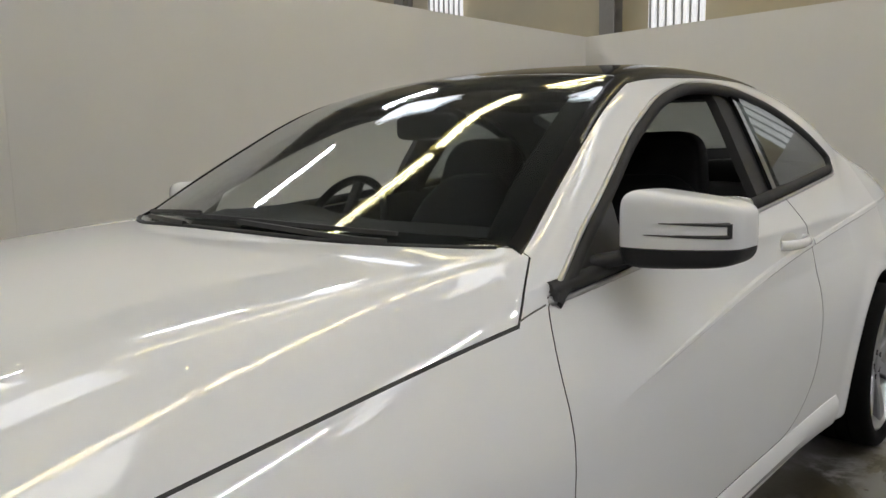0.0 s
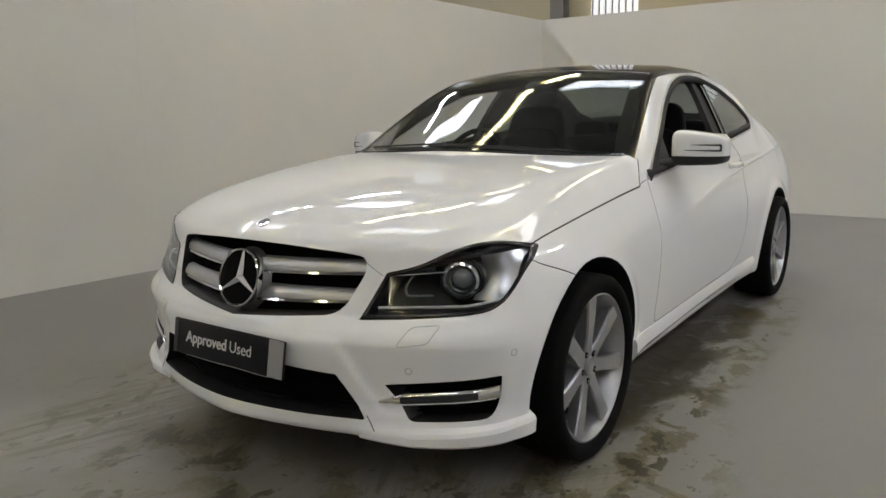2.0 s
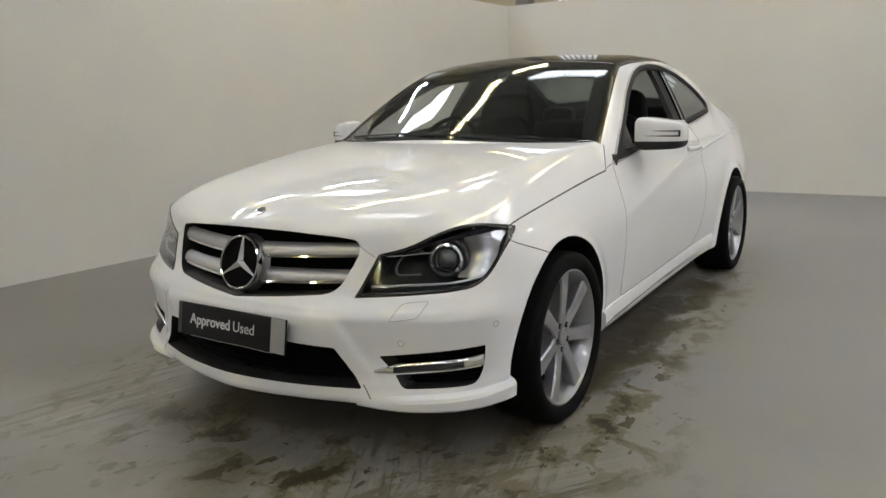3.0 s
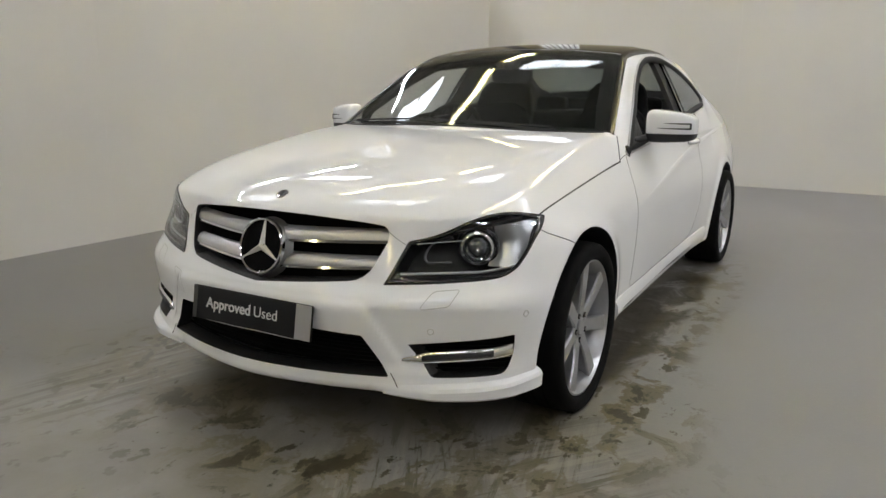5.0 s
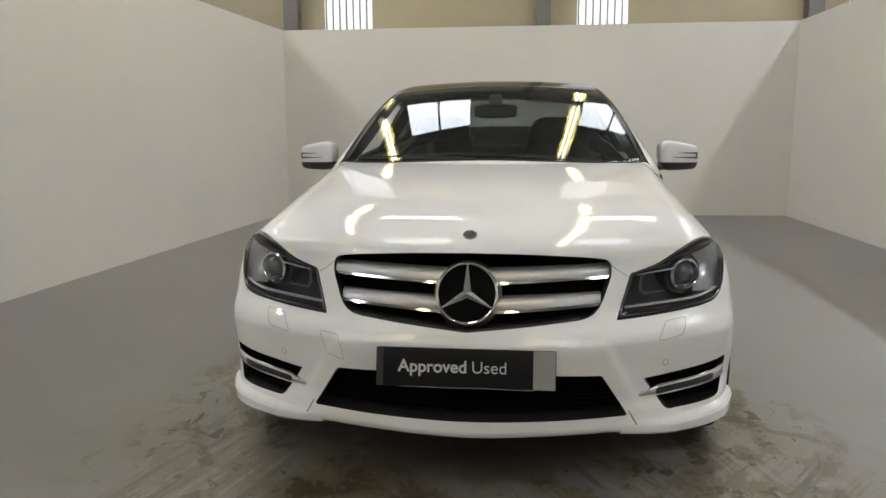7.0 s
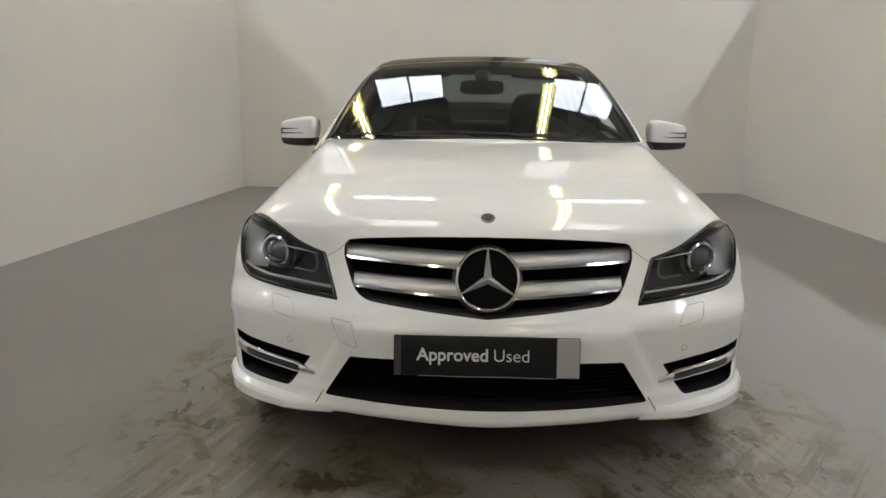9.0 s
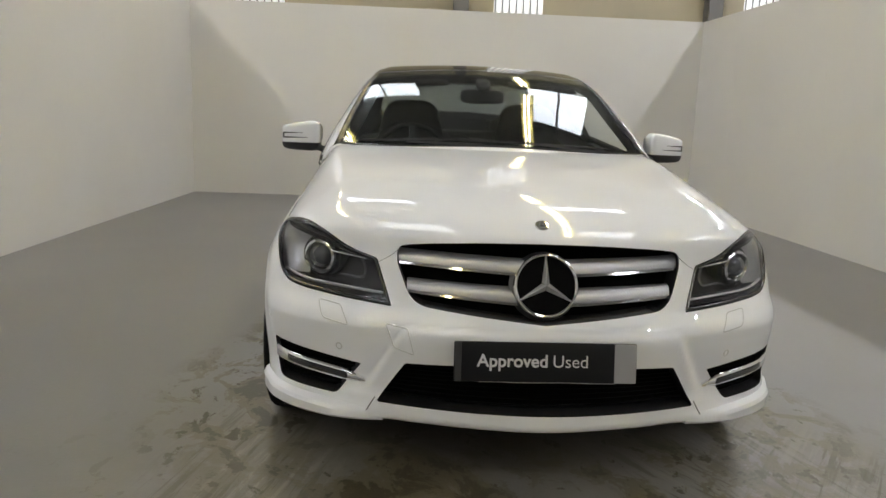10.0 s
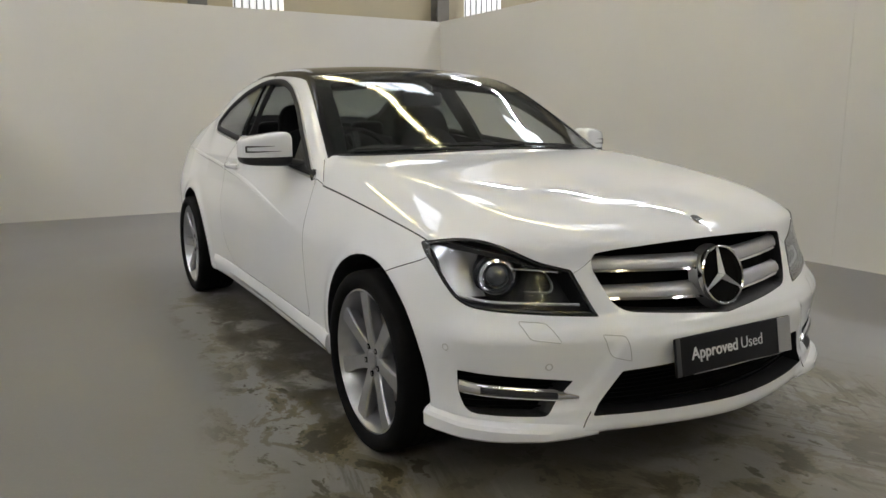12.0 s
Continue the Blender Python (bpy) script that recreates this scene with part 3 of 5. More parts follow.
def field_inside(x, y, z):
    """The hollow of the cabin: under the roof, over the dash, between the doors."""
    ax = np.abs(x)
    f = np.maximum(field_cabin(ax, y, z) + 0.035, ax - 0.715)
    floor_z = curve_at(y, (1.2, 1.74, 1.80, 3.30, 3.36, 4.0), (0.945, 0.945, 0.45, 0.45, 0.93, 0.96))
    return np.maximum(np.maximum(f, floor_z - z), np.maximum(1.30 - y, y - 3.95))


def mirrored(pts):
    """Closes a half outline, given from the centre outwards and back to the centre, across x = 0."""
    return list(pts) + [(-x, v) for x, v in reversed(pts) if x > 1e-6]


SCREEN_SIDE = ((0.704, 1.428), (0.655, 1.640), (0.601, 1.865), (0.560, 2.040))
SCREEN = mirrored([(x, 1.224 + 0.40 * x * x) for x in np.linspace(0, 0.69, 9)] + list(SCREEN_SIDE) + [(x, 2.03 + 0.10 * x * x) for x in np.linspace(0.55, 0, 7)])
ROOF_GLASS = mirrored([(x, 2.037 + 0.10 * x * x) for x in np.linspace(0, 0.550, 7)] + [(0.552, 2.12), (0.538, 2.45), (0.518, 2.8), (0.490, 3.08), (0.47, 3.11), (0.0, 3.15)])
REAR_GLASS = mirrored([(0.0, 3.20), (0.49, 3.16), (0.53, 3.22), (0.58, 3.70), (0.56, 3.86), (0.30, 3.93), (0.0, 3.95)])
BONNET = mirrored([(0.0, 0.090), (0.18, 0.105), (0.35, 0.139), (0.422, 0.158), (0.487, 0.172), (0.572, 0.214), (0.642, 0.260), (0.696, 0.311), (0.737, 0.362),
                   (0.771, 0.413), (0.792, 0.462), (0.792, 0.70), (0.791, 1.0), (0.790, 1.335), (0.740, 1.435), (0.715, 1.428)]
                  + [(x, 1.214 + 0.40 * x * x) for x in np.linspace(0.64, 0, 8)])
WINDOW = round_poly([(1.430, 0.890), (1.575, 0.988), (1.77, 1.094), (1.935, 1.185), (2.17, 1.281), (2.36, 1.323), (2.56, 1.336), (2.74, 1.330), (2.99, 1.284), (3.20, 1.207),
                     (3.345, 1.105), (3.29, 1.052), (2.65, 1.000), (2.0, 0.946)], [0.01, 0.05, 0.08, 0.08, 0.08, 0.08, 0.08, 0.08, 0.08, 0.08, 0.035, 0.03, 0.1, 0.1], 4)
QUARTER = round_poly([(2.740, 1.324), (2.80, 1.317), (2.99, 1.276), (3.19, 1.200), (3.325, 1.103), (3.283, 1.058), (2.660, 1.008)], [0.01, 0.05, 0.08, 0.08, 0.03, 0.02, 0.01], 4)
SAIL = [(1.440, 0.895), (1.69, 0.917), (1.735, 1.064), (1.58, 0.986)]
DOOR = round_poly([(1.428, 0.887), (1.393, 0.79), (1.392, 0.60), (1.375, 0.320), (2.56, 0.333), (2.74, 0.44), (2.785, 0.65), (2.765, 0.88), (2.66, 1.000), (2.0, 0.945)], [0.01, 0.1, 0.1, 0.04, 0.08, 0.1, 0.1, 0.1, 0.01, 0.1], 4)
HEADLIGHT = round_poly([(0.440, 0.570), (0.487, 0.699), (0.572, 0.721), (0.642, 0.761), (0.696, 0.784), (0.737, 0.787), (0.771, 0.779), (0.802, 0.764), (0.819, 0.731), (0.813, 0.687),
                        (0.803, 0.648), (0.790, 0.619), (0.765, 0.598), (0.714, 0.588), (0.60, 0.578)], [0.006, 0.006, 0.04, 0.04, 0.04, 0.03, 0.02, 0.008, 0.03, 0.03, 0.03, 0.02, 0.03, 0.04, 0.05], 3)
GRILLE = mirrored(round_poly([(0.0, 0.768), (0.18, 0.765), (0.349, 0.753), (0.424, 0.742), (0.430, 0.700), (0.382, 0.580), (0.183, 0.561), (0.0, 0.546)], [0, 0.08, 0.06, 0.022, 0.03, 0.05, 0.06, 0], 4))
INTAKE = mirrored([(0.0, 0.428), (0.393, 0.417), (0.400, 0.412), (0.476, 0.292), (0.472, 0.287), (0.30, 0.288), (0.0, 0.292)])
FOG = round_poly([(0.526, 0.392), (0.806, 0.421), (0.800, 0.36), (0.785, 0.296), (0.600, 0.290), (0.572, 0.326)], [0.004, 0.006, 0.02, 0.02, 0.015, 0.02], 3)
BUMPER = [(-0.3, 0.1), (0.60, 0.1), (0.60, 0.640), (0.627, 0.650), (0.56, 0.676), (0.46, 0.712), (0.405, 0.745), (0.405, 1.1), (-0.3, 1.1)]


def arch(c, r, drop):
    a = np.linspace(radians(-8), radians(188), 28)
    return [(c[0] + r * math.cos(t), c[1] + r * math.sin(t)) for t in a] + [(c[0] - r - drop, 0.05), (c[0] + r + drop * 0.4, 0.05)]


values = grid_values(field, *GRID)
volume, _ = nets(field, *GRID, values)
shrunk, _ = nets(lambda x, y, z: field(x, y, z) + SKIN, *GRID, values + SKIN)
skin = cut(volume, shrunk)
hollow, _ = nets(field_inside, (-0.78, 1.26, 0.39), (0.78, 4.02, 1.44), 0.02)
body = cut(volume, hollow)
for cutter in (
    prism(arch(ARCH_F, ARCH_RAD, 0.02), "x", 0.56, 1.1, True),
    prism(arch(ARCH_R, ARCH_RAD, 0.02), "x", 0.56, 1.1, True),
    prism(GRILLE, "y", -0.5, lambda x, z: on_front(x, z) + 0.11),
    prism(INTAKE, "y", -0.5, lambda x, z: on_front(x, z) + 0.10),
    prism(FOG, "y", -0.5, lambda x, z: on_front(x, z) + 0.07, True),
    prism(HEADLIGHT, "y", -0.5, lambda x, z: on_front(x, z) + 0.16 * (1 - max(0, x - 0.70) / 0.16), True),
    prism(SCREEN, "z", 0.90, 1.60),
    prism(ROOF_GLASS, "z", 1.20, 1.60),
    prism(REAR_GLASS, "z", 1.00, 1.60),
    prism(WINDOW, "x", 0.40, 1.10, True),
):
    body = cut(body, cutter)


def panel(name, outline, axis, lo, hi, both=False, gap=0.004):
    """Cuts a panel out of the body and leaves a gap round it."""
    global body
    piece = cut(body, prism(outline, axis, lo, hi, both), "INTERSECT")
    body = cut(body, prism(grow(outline, gap), axis, lo, hi, both))
    return piece


def two_tone(me, parent, name, label="", back=None):
    """A painted panel: paint on the outer surface, dark on every cut."""
    me.materials.clear()
    me.materials.append(PAINT)
    me.materials.append(back or BLACK_PLASTIC)
    nv = np.empty(len(me.vertices) * 3)
    me.vertices.foreach_get("co", nv)
    off = np.abs(field(*nv.reshape(-1, 3).T))
    g = gradient(field, nv.reshape(-1, 3))
    for p in me.polygons:
        vs = list(p.vertices)
        p.material_index = 0 if max(off[v] for v in vs) < 0.006 and p.area < 2e-6 or max(off[v] for v in vs) < 0.012 and sum((Vector(g[v]).normalized() for v in vs), Vector()).dot(p.normal) > 0.35 * len(vs) else 1
    painted(me, field)
    return part(name, me, None, parent, label)


car = thing("car", pose(0, 0, 0), "white two-door coupe with a black glass roof on grey floor", "car")
bonnet = two_tone(panel("bonnet", BONNET, "z", 0.62, 1.3, gap=lambda x, y: 0.0004 if y < 0.21 else (0.0035 if y > 0.45 else 0.0015)), car, "bonnet", "glossy white bonnet with two long creases")
bumper = two_tone(panel("front_bumper", BUMPER, "x", -1.2, 1.2, gap=0.003), car, "front_bumper", "white front bumper with black intakes")
for sgn in (1, -1):
    d = panel("door", DOOR, "x", 0.735 * sgn, 1.1 * sgn, gap=0.003)
    two_tone(d, car, "door", "white car door with its window down")
shell = two_tone(body, car, "body_shell", "white painted body shell")


def pane(name, outline, axis, lo, hi, mat, label="", both=False, parent=car):
    me = cut(skin, prism(grow(outline, -0.003), axis, lo, hi, both), "INTERSECT")
    painted(me, field)
    ob = part(name, me, mat, parent, label)
    ob.visible_shadow = False
    return ob


windscreen = pane("windscreen", SCREEN, "z", 0.90, 1.60, WINDSCREEN, "clear laminated windscreen reflecting strip lights")
roof_me = cut(skin, prism(grow(ROOF_GLASS, -0.003), "z", 1.20, 1.60), "INTERSECT")
part("roof_panel", painted(roof_me, field), ROOF_BLACK, car, "black glass roof panel")
pane("rear_window", REAR_GLASS, "z", 1.00, 1.60, TINTED, "tinted rear window")
for sgn in (1, -1):
    pane("quarter_window", QUARTER, "x", 0.40 * sgn, 1.1 * sgn, TINTED, "tinted rear quarter window")
    me = cut(skin, prism(SAIL, "x", 0.5 * sgn, 1.1 * sgn), "INTERSECT")
    part("mirror_sail", painted(me, field), BLACK_PLASTIC, car, "black triangular mirror base")

# black printed band round the windscreen
band = cut(cut(shrunk, prism(grow(SCREEN, -0.004), "z", 0.90, 1.60), "INTERSECT"),
           prism(mirrored([(x, 1.275 + 0.40 * x * x) for x in np.linspace(0, 0.64, 8)] + [(0.595, 1.58), (0.530, 1.85), (0.505, 1.945), (0.475, 1.965), (0.0, 1.945)]), "z", 0.8, 1.7))
bm = bmesh.new()
bm.from_mesh(band)
keep = [f for f in bm.faces if f.normal.z > 0.3 and abs(float(field(*f.calc_center_median()) + SKIN)) < 0.003]
bmesh.ops.delete(bm, geom=[f for f in bm.faces if f not in set(keep)], context="FACES")
for v in bm.verts:
    v.co.z -= 0.004
part("windscreen_border", bm, BLACK_GLOSS, windscreen, "black printed windscreen border")

# ---------------------------------------------------------------- trim that lies on the surface
SEAM = material("panel_gap", (0.10, 0.10, 0.095), 0.7)
SENSOR = material("sensor_ring", (0.54, 0.54, 0.53), 0.5)
FAINT = material("cover_gap", (0.46, 0.46, 0.45), 0.6)


def strip(name, pts, r, mat, parent=car, label="", closed=False, flat=1.0):
    return part(name, sweep(pts, ring_section(r, 8, flat), closed), mat, parent, label, angle=60)


def resample(pts, step, closed=True):
    out = []
    n = len(pts)
    for i in range(n if closed else n - 1):
        a, b = Vector(pts[i]), Vector(pts[(i + 1) % n])
        k = max(1, int((b - a).length / step))
        out += [tuple(a.lerp(b, j / k)) for j in range(k)]
    if not closed:
        out.append(tuple(pts[-1]))
    return out


for sgn in (1, -1):
    loop = resample(WINDOW, 0.03)
    strip("window_trim", [(sgn * on_side(y, z, 0.001), y, z) for y, z in grow(loop, 0.004)], 0.0055, SATIN, car, "satin window trim", True)
    strip("window_seal", [(sgn * on_side(y, z, -0.007), y, z) for y, z in grow(loop, -0.014)], 0.017, RUBBER, car, "black rubber window seal", True)
    strip("wing_seam", [(sgn * on_side(1.340 + 0.088 * t, 0.870 + 0.017 * t, -0.0005), 1.340 + 0.088 * t, 0.870 + 0.017 * t) for t in np.linspace(0.0, 0.9, 6)], 0.0016, SEAM, car, "seam behind the bonnet")
    edge = [(0.714, 1.425), (0.665, 1.640), (0.611, 1.865), (0.565, 2.06), (0.553, 2.3), (0.537, 2.6), (0.518, 2.9), (0.500, 3.09)]
    edge = resample(edge, 0.04, False)
    bms = bmesh.new()
    rings = []
    for x, y in edge:
        rings.append([bms.verts.new((sgn * (x + d), y, on_top(x + d, y, h))) for d, h in ((-0.016, -0.002), (-0.014, 0.0035), (0.002, 0.0050), (0.016, 0.0035), (0.018, -0.004))])
    for p, q in zip(rings, rings[1:]):
        for j in range(5):
            bms.faces.new((p[j], p[(j + 1) % 5], q[(j + 1) % 5], q[j]))
    bms.faces.new(rings[0])
    bms.faces.new(rings[-1])
    part("roof_seal", bms, MOULDING, car, "black moulding along the pillar and roof", angle=50)
    # post between the windows
    post = [(2.722, 1.326), (2.705, 1.26), (2.682, 1.18), (2.655, 1.09), (2.632, 1.005)]
    bmp = sweep([(sgn * on_side(y, z, -0.012), y, z) for y, z in post], [(-0.022, -0.006), (0.022, -0.006), (0.022, 0.006), (-0.022, 0.006)], up=Vector((1, 0, 0.4)))
    part("window_post", bmp, BLACK_GLOSS, car, "black pillar between the windows")
    # side skirt
    ys = np.linspace(1.145, 2.99, 14)
    bms = bmesh.new()
    rings = []
    for y in ys:
        t = (y - ys[0]) / (ys[-1] - ys[0])
        w = on_side(y, 0.34)
        out = 0.012 - 0.006 * math.sin(math.pi * t)
        top, low = 0.312 + 0.020 * t, 0.220 + 0.012 * math.sin(math.pi * t)
        rings.append([bms.verts.new((sgn * v[0], y, v[1])) for v in ((w - 0.06, top + 0.01), (w + 0.0005, top), (w + out * 0.8, top - 0.018), (w + out, top - 0.050), (w + out - 0.016, low + 0.014), (w - 0.03, low), (w - 0.10, low))])
    for a, b in zip(rings, rings[1:]):
        for j in range(len(a)):
            bms.faces.new((a[j], a[(j + 1) % 7], b[(j + 1) % 7], b[j]))
    bms.faces.new(rings[0])
    bms.faces.new(rings[-1])
    part("side_skirt", bms, PAINT, car, "white sculpted side skirt", angle=25)

for sgn in (1, -1):
    # the pressed line along the side, over the door and the rear wing
    for y0, y1 in ((1.50, 2.772), (2.792, 4.15)):
        ys = np.linspace(y0, y1, 40)
        size = [min(1.0, 0.15 + (y - 1.50) / 0.9) if y < 3.6 else min(1.0, 0.10 + (4.15 - y) / 0.5) for y in ys]
        strip_bm = sweep([(sgn * (on_side(y, float(crease_z(y))) - 0.0012), y, float(crease_z(y))) for y in ys], [(-sgn * 0.004, -0.008), (sgn * 0.0005, -0.0075), (sgn * 0.0062, 0.0), (sgn * 0.0022, 0.012), (-sgn * 0.004, 0.018)], scale=size)
        part("pressed_line", strip_bm, PAINT, car, "sharp pressed line along the white side", angle=20)

for sgn in (1, -1):
    cover = [(0.662, 0.565), (0.646, 0.519), (0.566, 0.508), (0.592, 0.559)]
    loop = resample(round_poly(cover, 0.010, 3), 0.01)
    strip("washer_cover", [(sgn * x, on_front(x, z, -0.0005), z) for x, z in loop], 0.0014, FAINT, bumper, "headlamp washer cover outline", True)
    for x, z in ((0.594, 0.437), (0.829, 0.485)):
        c = Vector((sgn * x, on_front(x, z), z))
        g = gradient(field, np.array([c]))[0]
        bms = lathe([(0.0075, 0.0), (0.0095, 0.0012), (0.0115, 0.0), (0.0095, -0.002)], 20, "z")
        part("parking_sensor", bms, SENSOR, bumper, "round parking sensor", m=Matrix.Translation(c) @ Vector(g).to_track_quat("Z", "Y").to_matrix().to_4x4())
loop = resample(round_poly([(-0.392, 0.520), (-0.455, 0.527), (-0.430, 0.462), (-0.372, 0.445)], 0.006, 3), 0.01)
strip("towing_eye_cover", [(x, on_front(abs(x), z, -0.0005), z) for x, z in loop], 0.0014, FAINT, bumper, "towing eye cover outline", True)
for sgn in (1, -1):
    pts = [(0.522, z) for z in (0.30, 0.28, 0.26, 0.24, 0.226)]
    strip("lip_seam", [(sgn * (0.482 + 0.60 * (0.30 - z)), on_front(0.482 + 0.60 * (0.30 - z), z, -0.0005), z) for _, z in pts], 0.0018, SEAM, bumper, "seam in the front lip")


for sgn in (1, -1):
    # blade along the lower corner of the bumper, from the seam round to the wheel arch
    path = [(x, on_front(x, 0.262)) for x in np.linspace(0.46, 0.76, 13)]
    y1 = path[-1][1]
    path += [(on_side(y, 0.262), y) for y in np.linspace(y1 + 0.035, 0.392, 8)]
    bm = bmesh.new()
    rings = []
    for i, (x, y) in enumerate(path):
        t = i / (len(path) - 1)
        a, b = path[max(0, i - 1)], path[min(len(path) - 1, i + 1)]
        nrm = Vector((b[1] - a[1], a[0] - b[0])).normalized()
        k = min(1.0, t / 0.30)
        top = 0.262 + 0.026 * t
        sec = ((-0.014, top + 0.004), (0.004 * k - 0.003, top), (0.018 * k - 0.003, top - 0.009), (0.024 * k - 0.003, top - 0.020), (0.022 * k - 0.003, 0.236 - 0.008 * k), (0.010 * k - 0.006, 0.230 - 0.013 * k), (-0.03, 0.230 - 0.013 * k))
        rings.append([bm.verts.new((sgn * (x + nrm.x * d), y + nrm.y * d, z)) for d, z in sec])
    for p, q in zip(rings, rings[1:]):
        for j in range(7):
            bm.faces.new((p[j], p[(j + 1) % 7], q[(j + 1) % 7], q[j]))
    bm.faces.new(rings[0])
    bm.faces.new(rings[-1])
    bmesh.ops.recalc_face_normals(bm, faces=bm.faces)
    part("bumper_lip", bm, PAINT, bumper, "white blade along the bumper corner", angle=28)


# ---------------------------------------------------------------- grille, star, intakes
def bar(zs, x0, x1, sgn, depth):
    """One grille louvre: a satin wing with a bright lower edge. zs: (low, high) at both ends."""
    rings, chrome = [], []
    for i in range(13):
        t = i / 12
        x = x0 + (x1 - x0) * t
        lo = zs[0][0] + (zs[1][0] - zs[0][0]) * t
        hi = zs[0][1] + (zs[1][1] - zs[0][1]) * t
        y = on_front(x, (lo + hi) / 2) + depth
        m = (lo + hi) / 2
        rings.append([(sgn * x, y - 0.004, lo + 0.011), (sgn * x, y - 0.001, m + 0.002), (sgn * x, y + 0.010, hi - 0.004), (sgn * x, y + 0.030, hi), (sgn * x, y + 0.030, lo + 0.011)])
        chrome.append([(sgn * x, y - 0.007, lo + 0.010), (sgn * x, y - 0.010, lo + 0.004), (sgn * x, y - 0.004, lo), (sgn * x, y + 0.026, lo + 0.001), (sgn * x, y + 0.026, lo + 0.010)])
    made = []
    for rs in (rings, chrome):
        bm = bmesh.new()
        vs = [[bm.verts.new(v) for v in r] for r in rs]
        for a, b in zip(vs, vs[1:]):
            for j in range(5):
                bm.faces.new((a[j], a[(j + 1) % 5], b[(j + 1) % 5], b[j]))
        bm.faces.new(vs[0])
        bm.faces.new(vs[-1])
        made.append(bm)
    return made


grille = part("grille", prism(grow(GRILLE, 0.01), "y", lambda x, z: on_front(x, z) + 0.085, lambda x, z: on_front(x, z) + 0.105), DARK, car, "black radiator grille with two silver louvres")
for sgn in (1, -1):
    for zs, x1 in ((((0.672, 0.722), (0.684, 0.729)), 0.424), (((0.588, 0.640), (0.606, 0.646)), 0.396)):
        wing, edge = bar(zs, 0.055, x1, sgn, 0.016)
        w = part("louvre", wing, SATIN, grille, "satin silver grille louvre", angle=50)
        part("louvre_edge", edge, CHROME, grille, "chrome louvre edge", angle=50)

STAR = pose(0, 0.046, 0.655, 90 - 15.5, 0, 0)
emblem = part("grille_emblem", lathe([(0.0835, 0.0), (0.0845, 0.009), (0.088, 0.012), (0.092, 0.009), (0.094, 0.0), (0.092, -0.007), (0.082, -0.007)], 64, "z"), CHROME, grille, "chrome ring with a three-armed star", STAR)
bm = bmesh.new()
for k in range(3):
    a = math.pi / 2 + k * 2 * math.pi / 3
    d, s = Vector((math.cos(a), math.sin(a), 0)), Vector((-math.sin(a), math.cos(a), 0))
    tip, hub = d * 0.084, Vector((0, 0, 0.017))
    l, r = d * 0.0075 + s * 0.0115, d * 0.0075 - s * 0.0115
    vs = [bm.verts.new(v) for v in (hub, l + Vector((0, 0, 0.001)), tip + s * 0.0022, tip + Vector((0, 0, 0.006)), tip - s * 0.0022, r + Vector((0, 0, 0.001)))]
    bm.faces.new((vs[0], vs[1], vs[2], vs[3]))
    bm.faces.new((vs[0], vs[3], vs[4], vs[5]))
part("star", bm, material("star_silver", (0.72, 0.72, 0.73), 0.32, 0.55), emblem, "", Matrix(), 10)
part("emblem_plate", lathe([(0.0, -0.004), (0.083, -0.004), (0.083, -0.010), (0.0, -0.010)], 48, "z", False), DARK, emblem)
# dished silver collar behind the ring
part("emblem_collar", lathe([(0.084, -0.016), (0.092, -0.024), (0.102, -0.036), (0.096, -0.042), (0.084, -0.028)], 64, "z"), material("collar_silver", (0.22, 0.22, 0.22), 0.4, 1.0), emblem)

g = gradient(field, np.array([[0.0, 0.152, on_top(0, 0.152)]]))[0]
badge = part("bonnet_badge", lathe([(0.0, 0.0015), (0.013, 0.0015), (0.0135, 0.0035), (0.0205, 0.003), (0.0225, 0.0), (0.0225, -0.003), (0.0, -0.003)], 36, "z", False), CHROME, bonnet, "small round chrome bonnet badge",
             Matrix.Translation((0, 0.152, on_top(0, 0.152))) @ Vector(g).to_track_quat("Z", "Y").to_matrix().to_4x4())
part("badge_disc", lathe([(0.0, 0.0032), (0.0195, 0.0032), (0.0195, 0.0022), (0.0, 0.0022)], 36, "z", False), material("badge_grey", (0.05, 0.052, 0.06), 0.3, coat=0.5), badge)
bm = bmesh.new()
for k in range(3):
    a = math.pi / 2 + k * 2 * math.pi / 3
    d, s = Vector((math.cos(a), math.sin(a), 0)), Vector((-math.sin(a), math.cos(a), 0))
    vs = [bm.verts.new(v + Vector((0, 0, 0.0042))) for v in (Vector(), d * 0.003 + s * 0.003, d * 0.0115, d * 0.003 - s * 0.003)]
    bm.faces.new(vs)
part("badge_star", bm, CHROME, badge)

